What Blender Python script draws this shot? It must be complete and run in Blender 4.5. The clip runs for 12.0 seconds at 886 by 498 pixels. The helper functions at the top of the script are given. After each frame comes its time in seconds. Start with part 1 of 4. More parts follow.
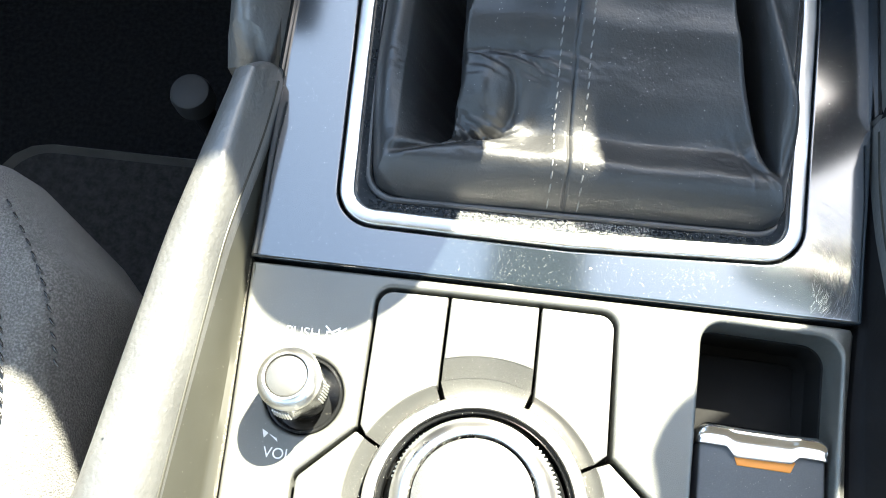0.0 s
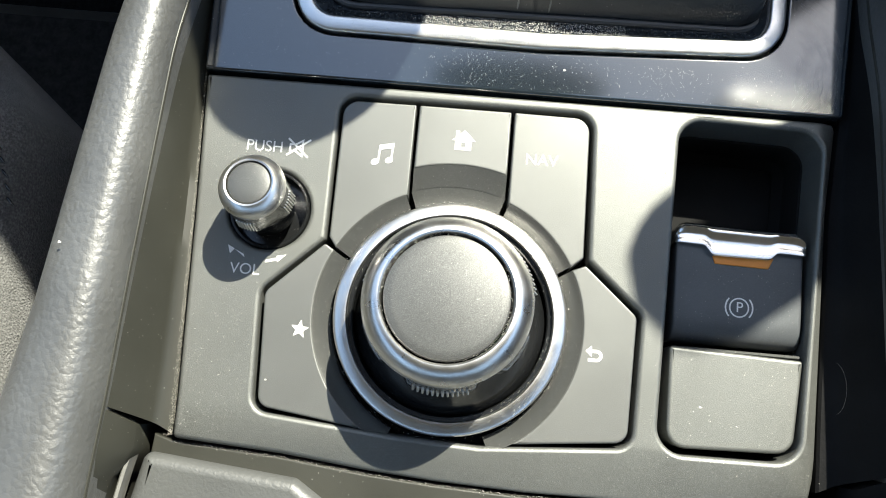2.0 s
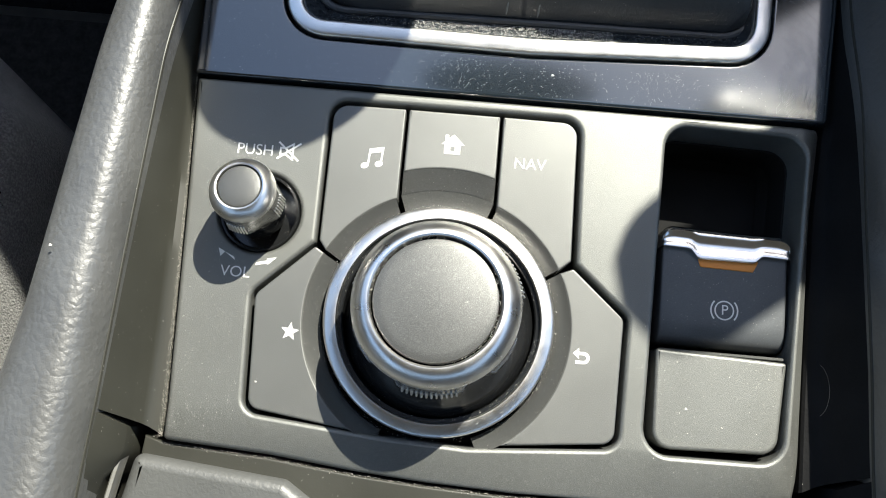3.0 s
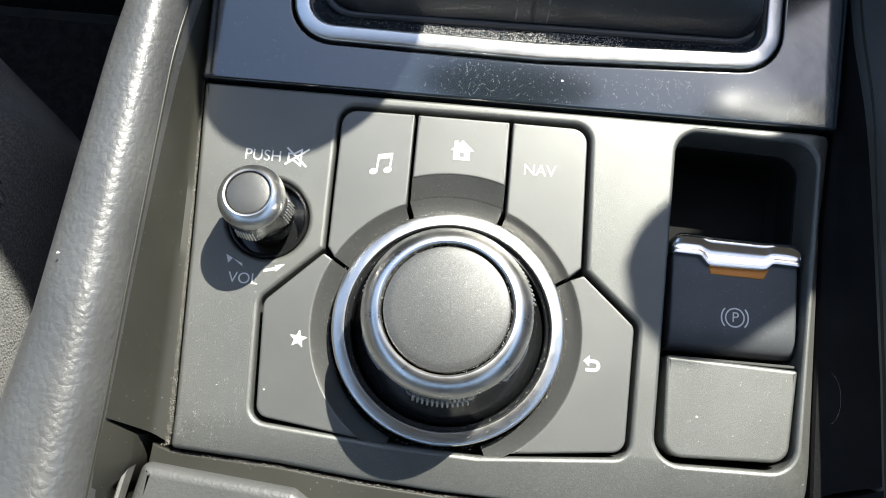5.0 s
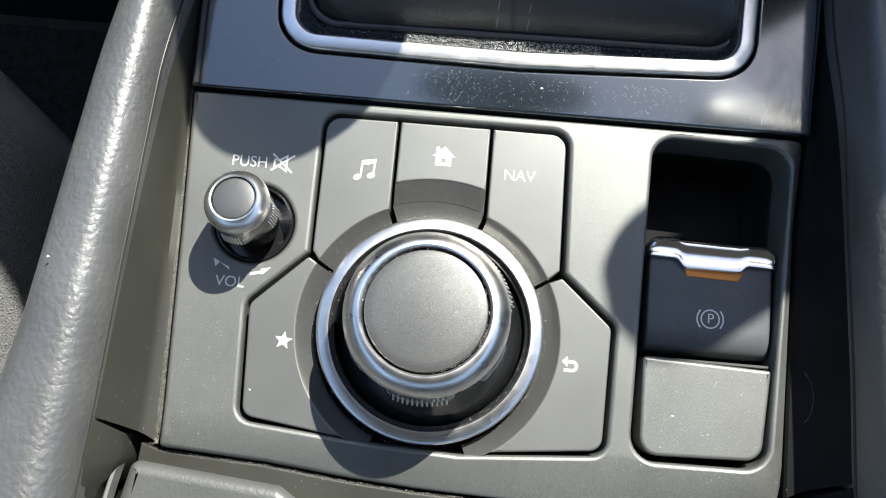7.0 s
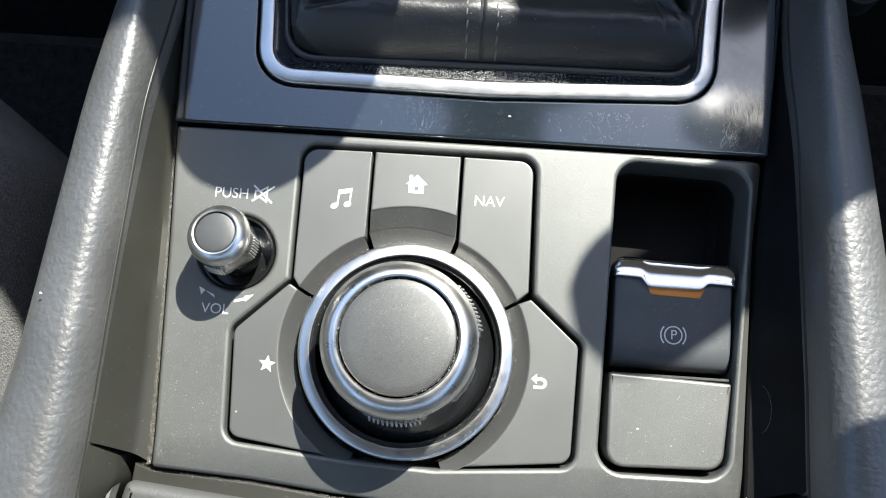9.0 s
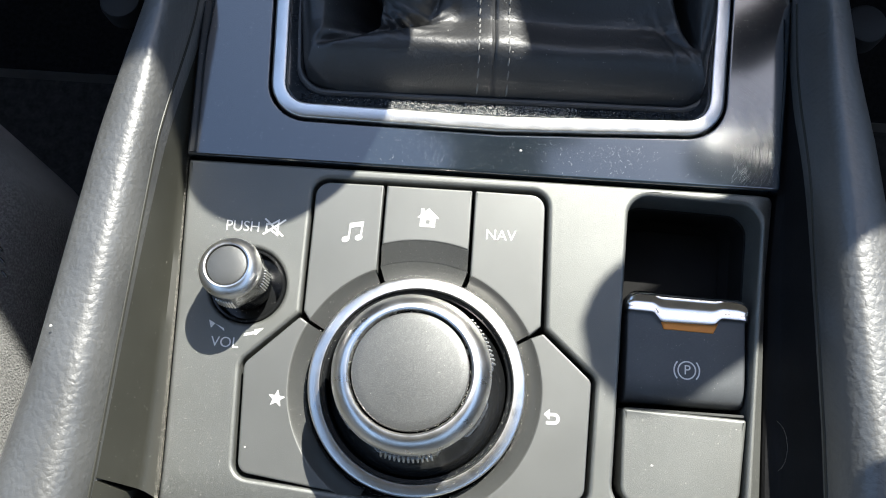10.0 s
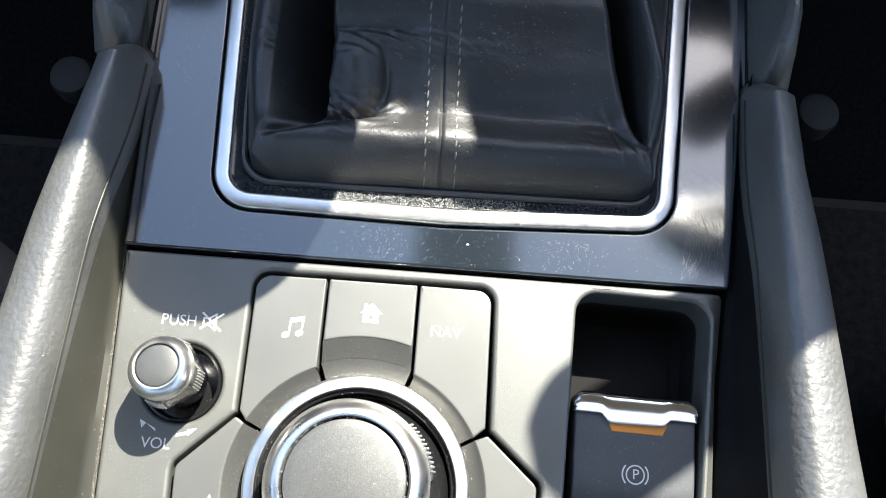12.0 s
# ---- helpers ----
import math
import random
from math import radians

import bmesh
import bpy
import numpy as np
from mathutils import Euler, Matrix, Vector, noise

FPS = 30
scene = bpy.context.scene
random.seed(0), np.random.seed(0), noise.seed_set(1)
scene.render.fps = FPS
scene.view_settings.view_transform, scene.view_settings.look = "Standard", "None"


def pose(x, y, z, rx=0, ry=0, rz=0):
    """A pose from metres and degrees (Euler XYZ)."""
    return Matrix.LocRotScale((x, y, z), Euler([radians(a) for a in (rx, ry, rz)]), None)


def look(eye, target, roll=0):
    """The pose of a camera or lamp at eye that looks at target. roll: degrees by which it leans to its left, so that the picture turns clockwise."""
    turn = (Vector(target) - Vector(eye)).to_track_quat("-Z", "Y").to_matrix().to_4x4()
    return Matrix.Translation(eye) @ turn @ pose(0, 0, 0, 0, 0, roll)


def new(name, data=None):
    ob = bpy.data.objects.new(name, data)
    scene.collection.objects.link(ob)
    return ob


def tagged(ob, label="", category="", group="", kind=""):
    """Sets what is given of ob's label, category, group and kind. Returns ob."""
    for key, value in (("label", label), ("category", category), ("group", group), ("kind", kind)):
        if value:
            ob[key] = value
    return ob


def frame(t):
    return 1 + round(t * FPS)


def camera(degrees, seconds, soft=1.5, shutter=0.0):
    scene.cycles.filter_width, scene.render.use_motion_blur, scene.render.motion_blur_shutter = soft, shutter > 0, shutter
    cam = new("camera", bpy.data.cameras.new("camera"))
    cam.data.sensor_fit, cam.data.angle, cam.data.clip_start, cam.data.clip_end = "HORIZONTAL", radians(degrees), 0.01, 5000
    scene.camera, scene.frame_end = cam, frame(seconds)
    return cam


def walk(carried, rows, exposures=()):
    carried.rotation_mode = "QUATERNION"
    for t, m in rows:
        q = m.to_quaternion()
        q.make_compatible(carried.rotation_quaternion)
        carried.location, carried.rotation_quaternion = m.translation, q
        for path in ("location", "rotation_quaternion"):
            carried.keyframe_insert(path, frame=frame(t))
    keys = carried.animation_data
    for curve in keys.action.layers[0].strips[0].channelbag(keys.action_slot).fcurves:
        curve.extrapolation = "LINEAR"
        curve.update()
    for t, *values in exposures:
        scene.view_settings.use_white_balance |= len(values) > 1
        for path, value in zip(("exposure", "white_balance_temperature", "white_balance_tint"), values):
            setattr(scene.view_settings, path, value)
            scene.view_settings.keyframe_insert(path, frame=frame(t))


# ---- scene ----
cam = camera(56.0, 12.0, soft=1.0)
PATH = [
    (0, -0.00036, -0.00033, 0.24027, 17.740, 1.792, 7.293),
    (0.5, -0.00220, -0.01048, 0.22754, 13.242, 1.339, 5.517),
    (1, -0.00119, -0.01273, 0.22692, 11.255, 1.192, 5.157),
    (1.5, 0.00072, -0.01733, 0.22527, 10.597, 0.831, 5.096),
    (2, 0.00311, -0.02188, 0.22462, 10.520, 0.590, 5.087),
    (2.5, 0.00357, -0.02177, 0.22727, 10.561, 0.207, 5.078),
    (4.5, 0.00116, -0.02018, 0.22473, 10.495, -0.284, 4.997),
    (5, -0.00044, -0.01944, 0.22582, 10.468, -0.352, 5.043),
    (5.5, -0.00139, -0.01842, 0.22547, 10.510, -0.372, 5.013),
    (6, -0.00124, -0.02047, 0.22403, 10.457, -0.418, 5.008),
    (6.5, 0.00217, -0.02166, 0.22500, 10.324, -0.677, 4.978),
    (7, 0.00533, -0.02035, 0.23139, 10.800, -0.192, 4.969),
    (7.2, 0.00930, -0.01537, 0.23666, 10.369, 0.138, 5.082),
    (8.8, 0.01569, -0.00943, 0.24322, 8.905, 0.375, 4.210),
    (9, 0.01454, -0.01050, 0.24475, 9.806, 0.519, 3.900),
    (9.5, 0.01382, -0.01212, 0.24589, 11.610, 0.578, 3.953),
    (10, 0.01125, -0.01163, 0.24372, 12.372, 0.505, 4.044),
    (10.5, 0.01117, -0.01444, 0.24155, 13.876, 0.526, 4.511),
    (11, 0.01153, -0.01287, 0.24388, 15.156, 0.154, 4.769),
    (11.5, 0.01284, -0.00307, 0.24496, 16.132, -0.515, 4.597),
    (12, 0.01980, 0.00409, 0.24112, 15.702, -1.174, 4.249),]
BASE = 1.24
WARMTH = {0.0: (7450, 3), 0.2: (7550, 0), 0.4: (7600, -2), 0.7: (7550, -3), 1.2: (7450, -2), 2.0: (6950, 4), 2.7: (6850, 6), 4.3: (6750, 7), 11.0: (6700, 8), 12.0: (6850, 8)}
EXPOSURES = [(t, BASE + e, *WARMTH.get(t, (6550, 8))) for t, e in ((0.0, 2.15), (0.2, 1.7), (0.4, 1.2), (0.7, 0.85), (1.2, 0.53), (2.0, 0.23), (2.7, 0.06), (4.3, 0.04), (7.2, 0.04), (9.5, 0.17), (11.0, 0.44), (12.0, 0.82))]
walk(cam, [(t, pose(x, y, z, rx, ry, rz)) for t, x, y, z, rx, ry, rz in PATH], EXPOSURES)

# ---- light: sun through the windscreen, clear sky ----
SUN = Vector((0.42, 0.82, 1.0)).normalized()
world = bpy.data.worlds.new("sky")
scene.world = world
world.use_nodes = True
wn = world.node_tree.nodes
sky = wn.new("ShaderNodeTexSky")
sky.sky_type = "NISHITA"
sky.sun_disc = False
sky.dust_density = 0.65
sky.ozone_density = 0.3
sky.sun_elevation = math.asin(SUN.z)
sky.sun_rotation = math.atan2(SUN.x, SUN.y)
wn["Background"].inputs["Strength"].default_value = 0.15
world.node_tree.links.new(sky.outputs["Color"], wn["Background"].inputs["Color"])
sun_data = bpy.data.lights.new("sun", "SUN")
sun_data.energy = 5.0
sun_data.angle = radians(0.53)
sun_data.color = (1.0, 0.975, 0.91)
sun = new("sun", sun_data)
sun.matrix_world = look(SUN * 3, (0, 0, 0))


# ---- materials ----
def shader(name, color, rough=0.5, metal=0.0, spec=0.5, grain=0.0, grain_scale=3000.0, vary=0.0, vary_scale=60.0,
           dust=0.0, dust_scale=900.0, bump_kind="noise", coat=0.0, rough_vary=0.0, sheen=0.0, ior=1.5, speckle=0.0, speckle_scale=3200.0):
    """A node material: base colour with broad variation, fine relief and dust specks."""
    m = bpy.data.materials.new(name)
    m.use_nodes = True
    n, l = m.node_tree.nodes, m.node_tree.links
    b = n["Principled BSDF"]
    b.inputs["Roughness"].default_value = rough
    b.inputs["Metallic"].default_value = metal
    b.inputs["Specular IOR Level"].default_value = spec
    b.inputs["IOR"].default_value = ior
    b.inputs["Coat Weight"].default_value = coat
    b.inputs["Coat Roughness"].default_value = 0.04
    b.inputs["Sheen Weight"].default_value = sheen
    tc = n.new("ShaderNodeTexCoord")
    col = n.new("ShaderNodeRGB")
    col.outputs[0].default_value = (*color, 1)
    out = col.outputs[0]

    def tex(kind, scale, detail=3.0):
        t = n.new(kind)
        t.inputs["Scale"].default_value = scale
        if kind == "ShaderNodeTexNoise":
            t.inputs["Detail"].default_value = detail
        l.new(tc.outputs["Object"], t.inputs["Vector"])
        return t

    def ramp(src, lo, hi):
        r = n.new("ShaderNodeMapRange")
        r.inputs["From Min"].default_value, r.inputs["From Max"].default_value = lo, hi
        l.new(src, r.inputs["Value"])
        return r.outputs["Result"]

    def mix(a, c, fac):
        x = n.new("ShaderNodeMix")
        x.data_type = "RGBA"
        l.new(fac, x.inputs["Factor"])
        l.new(a, x.inputs[6])
        x.inputs[7].default_value = (*c, 1)
        return x.outputs[2]

    if vary:
        t = tex("ShaderNodeTexNoise", vary_scale, 5.0)
        f = ramp(t.outputs["Fac"], 0.35, 0.7)
        h = n.new("ShaderNodeMath")
        h.operation = "MULTIPLY"
        h.inputs[1].default_value = vary
        l.new(f, h.inputs[0])
        out = mix(out, tuple(min(1, c * 1.6 + 0.01) for c in color), h.outputs[0])
    if speckle:
        t = tex("ShaderNodeTexNoise", speckle_scale, 2.0)
        f = ramp(t.outputs["Fac"], 0.42, 0.72)
        h = n.new("ShaderNodeMath")
        h.operation = "MULTIPLY"
        h.inputs[1].default_value = speckle
        l.new(f, h.inputs[0])
        out = mix(out, tuple(min(1, c * 2.6 + 0.02) for c in color), h.outputs[0])
    if rough_vary:
        t = tex("ShaderNodeTexNoise", vary_scale * 2.3, 4.0)
        r = n.new("ShaderNodeMapRange")
        r.inputs["From Min"].default_value, r.inputs["From Max"].default_value = 0.3, 0.7
        r.inputs["To Min"].default_value, r.inputs["To Max"].default_value = max(0.02, rough - rough_vary), min(1, rough + rough_vary)
        l.new(t.outputs["Fac"], r.inputs["Value"])
        l.new(r.outputs["Result"], b.inputs["Roughness"])
    if dust:
        v = tex("ShaderNodeTexVoronoi", dust_scale)
        v.inputs["Randomness"].default_value = 1.0
        spot = n.new("ShaderNodeMath")
        spot.operation = "LESS_THAN"
        spot.inputs[1].default_value = 0.2
        l.new(v.outputs["Distance"], spot.inputs[0])
        pick = n.new("ShaderNodeSeparateColor")
        l.new(v.outputs["Color"], pick.inputs["Color"])
        some = n.new("ShaderNodeMath")
        some.operation = "LESS_THAN"
        l.new(pick.outputs[0], some.inputs[0])
        broad = tex("ShaderNodeTexNoise", 45.0, 2.0)
        amount = n.new("ShaderNodeMapRange")
        amount.inputs["From Min"].default_value, amount.inputs["From Max"].default_value = 0.35, 0.7
        amount.inputs["To Min"].default_value, amount.inputs["To Max"].default_value = dust * 0.2, dust
        l.new(broad.outputs["Fac"], amount.inputs["Value"])
        l.new(amount.outputs["Result"], some.inputs[1])
        both = n.new("ShaderNodeMath")
        both.operation = "MULTIPLY"
        l.new(spot.outputs[0], both.inputs[0])
        l.new(some.outputs[0], both.inputs[1])
        out = mix(out, (0.36, 0.35, 0.32), both.outputs[0])
    height = None
    if grain:
        t = tex("ShaderNodeTexNoise" if bump_kind == "noise" else "ShaderNodeTexVoronoi", grain_scale)
        height = t.outputs["Fac" if bump_kind == "noise" else "Distance"]
        if bump_kind == "hide":
            warp = tex("ShaderNodeTexNoise", grain_scale * 0.5, 4.0)
            add = n.new("ShaderNodeVectorMath")
            add.operation = "MULTIPLY_ADD"
            add.inputs[1].default_value = (0.003, 0.003, 0.003)
            l.new(warp.outputs["Color"], add.inputs[0])
            l.new(tc.outputs["Object"], add.inputs[2])
            l.new(add.outputs["Vector"], t.inputs["Vector"])
            pebble = ramp(t.outputs["Distance"], 0.8, 0.0)
            fine = tex("ShaderNodeTexNoise", grain_scale * 4.5, 3.0)
            both = n.new("ShaderNodeMath")
            both.operation = "MULTIPLY_ADD"
            both.inputs[1].default_value = 0.4
            l.new(fine.outputs["Fac"], both.inputs[0])
            l.new(pebble, both.inputs[2])
            height = both.outputs[0]
        bump = n.new("ShaderNodeBump")
        bump.inputs["Strength"].default_value = grain
        bump.inputs["Distance"].default_value = 0.0004
        l.new(height, bump.inputs["Height"])
        l.new(bump.outputs["Normal"], b.inputs["Normal"])
    l.new(out, b.inputs["Base Color"])
    return m


PLASTIC = shader("satin_grey_plastic", (0.112, 0.115, 0.108), 0.45, 0.55, 0.5, grain=0.18, grain_scale=4300, vary=0.35, vary_scale=35, dust=0.24, dust_scale=2300, speckle=0.5, speckle_scale=4300)
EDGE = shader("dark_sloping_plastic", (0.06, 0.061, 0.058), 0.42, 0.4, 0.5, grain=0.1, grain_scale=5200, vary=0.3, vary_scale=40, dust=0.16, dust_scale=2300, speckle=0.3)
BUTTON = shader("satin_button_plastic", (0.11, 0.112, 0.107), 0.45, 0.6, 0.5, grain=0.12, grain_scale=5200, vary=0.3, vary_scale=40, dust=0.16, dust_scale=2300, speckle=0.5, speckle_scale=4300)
SWITCH = shader("dark_switch_plastic", (0.07, 0.075, 0.08), 0.42, 0.2, 0.5, grain=0.08, grain_scale=5000, vary=0.3, vary_scale=60, speckle=0.2, dust=0.1, dust_scale=2300)
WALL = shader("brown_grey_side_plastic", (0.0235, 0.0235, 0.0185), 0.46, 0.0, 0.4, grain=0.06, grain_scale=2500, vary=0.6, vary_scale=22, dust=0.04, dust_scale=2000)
PAD = shader("grained_black_padding", (0.066, 0.067, 0.065), 0.45, 0.0, 1.0, grain=0.3, grain_scale=560, bump_kind="hide", vary=0.5, vary_scale=40, ior=1.6)
GLOSS = shader("scratched_piano_black", (0.009, 0.014, 0.019), 0.1, 0.0, 0.78, vary=0.3, vary_scale=20, dust=0.1, dust_scale=2300, ior=1.85)
CHROME = shader("satin_chrome", (0.79, 0.775, 0.75), 0.33, 1.0, 0.5, rough_vary=0.05, vary_scale=90, grain=0.02, grain_scale=3000, dust=0.08, dust_scale=2300)
BRIGHT = shader("bright_chrome", (0.8, 0.785, 0.76), 0.31, 1.0, 0.5, rough_vary=0.05, vary_scale=80)
CAP = shader("speckled_grey_cap", (0.078, 0.079, 0.077), 0.42, 0.55, 0.5, grain=0.16, grain_scale=6000, vary=0.3, vary_scale=60, dust=0.1, dust_scale=2600, speckle=0.5, speckle_scale=4200)
BLACK = shader("deep_black_plastic", (0.007, 0.0075, 0.008), 0.2, 0.0, 0.6, dust=0.14, dust_scale=2300, vary=0.3)
POLISHED = shader("polished_chrome", (0.84, 0.825, 0.81), 0.22, 1.0, 0.5, rough_vary=0.03, vary_scale=60)
VOID = shader("black_gap", (0.006, 0.006, 0.006), 0.8, 0.0, 0.2, vary=0.3)
LEATHER = shader("black_leather", (0.02, 0.0204, 0.0212), 0.46, 0.0, 0.8, grain=0.14, grain_scale=1000, bump_kind="hide", vary=0.5, vary_scale=40, dust=0.05, dust_scale=1700)
THREAD = shader("grey_thread", (0.17, 0.17, 0.165), 0.8, grain=0.3, grain_scale=4000, vary=0.3)
PRINT = shader("white_print", (0.76, 0.76, 0.73), 0.6, vary=0.1)
ORANGE = shader("orange_indicator", (0.72, 0.25, 0.035), 0.45, vary=0.2)
FABRIC = shader("grey_woven_fabric", (0.108, 0.108, 0.104), 0.9, 0.0, 0.2, grain=1.0, grain_scale=1300, bump_kind="cells", vary=0.3, vary_scale=100, speckle=0.65, speckle_scale=1150, sheen=0.2)
CARPET = shader("black_carpet", (0.008, 0.008, 0.0085), 0.95, 0.0, 0.1, grain=1.0, grain_scale=700, vary=0.6, vary_scale=300)
LINER = shader("light_roof_lining", (0.55, 0.54, 0.52), 0.95, 0.0, 0.1, grain=0.3, grain_scale=900, vary=0.2)
# also colours the right console walls near-black in place of shade
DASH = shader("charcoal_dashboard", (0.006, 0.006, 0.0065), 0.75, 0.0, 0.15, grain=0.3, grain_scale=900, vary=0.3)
MAT = shader("grey_black_mat_carpet", (0.02, 0.0195, 0.019), 0.95, 0.0, 0.1, grain=0.7, grain_scale=500, vary=0.7, vary_scale=160, speckle=0.2, speckle_scale=420)
DUSTY = shader("dusty_black_frame", (0.012, 0.015, 0.018), 0.12, 0.0, 0.6, vary=0.4, vary_scale=60, dust=0.2, dust_scale=2300, speckle=0.5, speckle_scale=900)
SOIL = shader("settled_brown_dust", (0.27, 0.255, 0.225), 0.95, vary=0.4, vary_scale=500)
WORN = shader("worn_pale_edge", (0.13, 0.128, 0.118), 0.6, vary=0.5, vary_scale=200)
DUST = shader("pale_dust", (0.5, 0.485, 0.45), 0.95, vary=0.3, vary_scale=800)

MM = 0.001


# ---- building helpers (all shapes in millimetres) ----
def mesh_of(bm, name, material):
    for v in bm.verts:
        v.co *= MM
    bmesh.ops.recalc_face_normals(bm, faces=bm.faces[:])
    me = bpy.data.meshes.new(name)
    bm.to_mesh(me)
    bm.free()
    me.set_sharp_from_angle(angle=radians(34))
    me.materials.append(material)
    return me


def thing(name, label, category, group="", kind="", at=(0, 0, 0)):
    ob = new(name)
    ob.empty_display_size = 0.01
    ob.location = Vector(at) * MM
    return tagged(ob, label, category, group, kind)


def part(name, bm, material, parent=None, label=""):
    ob = new(name, mesh_of(bm, name, material))
    if parent:
        ob.parent = parent
    if label:
        tagged(ob, label)
    return ob


def rounded(corners, seg=6):
    """A closed outline from corners (x, y, radius), each rounded."""
    out = []
    n = len(corners)
    for i, (x, y, r) in enumerate(corners):
        p = Vector((x, y))
        if r <= 0:
            out.append(p)
            continue
        a = (Vector(corners[i - 1][:2]) - p).normalized()
        b = (Vector(corners[(i + 1) % n][:2]) - p).normalized()
        half = a.angle(b) / 2
        d = r / math.tan(half)
        c = p + (a + b).normalized() * (r / math.sin(half))
        s, e = p + a * d - c, p + b * d - c
        t0 = math.atan2(s.y, s.x)
        dt = (math.atan2(e.y, e.x) - t0 + math.pi) % (2 * math.pi) - math.pi
        for k in range(seg + 1):
            t = t0 + dt * k / seg
            out.append(c + Vector((math.cos(t), math.sin(t))) * r)
    return out


def dense(loop, step=3.0):
    out = []
    for i, p in enumerate(loop):
        q = loop[(i + 1) % len(loop)]
        k = max(1, int((q - p).length / step))
        out += [p.lerp(q, j / k) for j in range(k)]
    return out


def area(loop):
    return sum(a.x * b.y - b.x * a.y for a, b in zip(loop, loop[1:] + loop[:1])) / 2


def inset(loop, d):
    """The outline moved inwards by d (outwards where negative)."""
    s = 1 if area(loop) > 0 else -1
    n, out = len(loop), []
    for i, p in enumerate(loop):
        a = (p - loop[i - 1])
        b = (loop[(i + 1) % n] - p)
        a = a.normalized() if a.length > 1e-6 else b.normalized()
        b = b.normalized() if b.length > 1e-6 else a
        na, nb = Vector((-a.y, a.x)) * s, Vector((-b.y, b.x)) * s
        m = na + nb
        if m.length < 1e-6:
            m = na
        m.normalize()
        out.append(p + m * (d / max(0.5, m.dot(na))))
    return out


BEVEL = ((0.0, -1.0), (0.08, -0.62), (0.29, -0.29), (0.62, -0.08), (1.0, 0.0))


def flat_zero(x, y):
    return 0.0


def plate(outer, holes=(), top=0.0, bottom=-3.0, bevel=0.5, hole_bevel=None, hole_bottom=None, surface=flat_zero):
    """A slab with rounded upper edges and openings that go through it. surface(x, y) is added to the height of its top."""
    bm = bmesh.new()
    edges = []
    for k, loop in enumerate([outer, *holes]):
        b = bevel if k == 0 or hole_bevel is None else hole_bevel
        low = bottom if k == 0 or hole_bottom is None else hole_bottom
        sign = 1 if k == 0 else -1
        rings = [[bm.verts.new((p.x, p.y, low)) for p in loop]]
        for d, z in (*BEVEL, (1.0 + 0.25 / b, 0.0)):
            rings.append([bm.verts.new((p.x, p.y, top + z * b + surface(p.x, p.y))) for p in inset(loop, sign * d * b)])
        n = len(loop)
        for r0, r1 in zip(rings, rings[1:]):
            for i in range(n):
                f = bm.faces.new((r0[i], r0[(i + 1) % n], r1[(i + 1) % n], r1[i]))
                f.smooth = True
        for i in range(n):
            edges.append(bm.edges.get((rings[-1][i], rings[-1][(i + 1) % n])))
    bmesh.ops.triangle_fill(bm, use_beauty=True, use_dissolve=False, edges=edges)
    return bm


def lathe(profile, seg=96, ripple=None):
    """A turned shape from (radius, height) pairs; ripple(angle, k) adds to the radius of ring k."""
    bm = bmesh.new()
    rings = []
    for k, (r, z) in enumerate(profile):
        if r < 1e-6:
            rings.append([bm.verts.new((0, 0, z))])
            continue
        rings.append([bm.verts.new(((r + (ripple(2 * math.pi * i / seg, k) if ripple else 0)) * math.cos(2 * math.pi * i / seg),
                                    (r + (ripple(2 * math.pi * i / seg, k) if ripple else 0)) * math.sin(2 * math.pi * i / seg), z)) for i in range(seg)])
    for a, b in zip(rings, rings[1:]):
        for i in range(seg):
            j = (i + 1) % seg
            if len(a) == 1 and len(b) > 1:
                f = bm.faces.new((a[0], b[j], b[i]))
            elif len(b) == 1 and len(a) > 1:
                f = bm.faces.new((a[i], a[j], b[0]))
            elif len(a) > 1:
                f = bm.faces.new((a[i], a[j], b[j], b[i]))
            f.smooth = True
    return bm


def sweep(stations, closed=False, caps=True):
    """A skin over cross-sections, each a list of points with the same count."""
    bm = bmesh.new()
    rings = [[bm.verts.new(p) for p in s] for s in stations]
    n = len(rings[0])
    for a, b in zip(rings, rings[1:]):
        for i in range(n if closed else n - 1):
            f = bm.faces.new((a[i], a[(i + 1) % n], b[(i + 1) % n], b[i]))
            f.smooth = True
    if closed and caps:
        bm.faces.new(rings[0])
        bm.faces.new(rings[-1])
    return bm


def block(x0, x1, y0, y1, z0, z1, bevel=2.0, seg=2):
    bm = bmesh.new()
    bmesh.ops.create_cube(bm, size=1)
    for v in bm.verts:
        v.co = Vector(((x0 + x1) / 2 + v.co.x * (x1 - x0), (y0 + y1) / 2 + v.co.y * (y1 - y0), (z0 + z1) / 2 + v.co.z * (z1 - z0)))
    if bevel:
        bmesh.ops.bevel(bm, geom=bm.edges[:], offset=bevel, segments=seg, affect="EDGES", profile=0.5)
    for f in bm.faces:
        f.smooth = True
    return bm


def lerp_table(table, y):
    """Piecewise linear value from (y, value) pairs in falling or rising y."""
    rows = sorted(table)
    if y <= rows[0][0]:
        return rows[0][1]
    for (a, u), (b, v) in zip(rows, rows[1:]):
        if y <= b:
            return u + (v - u) * (y - a) / (b - a)
    return rows[-1][1]


def smooth01(a, b, x):
    t = min(1, max(0, (x - a) / (b - a)))
    return t * t * (3 - 2 * t)


# ---- large structure: the cabin round the console ----
def structure(name, bm, material, label, category):
    return tagged(part(name, bm, material), label, category, kind="structure")


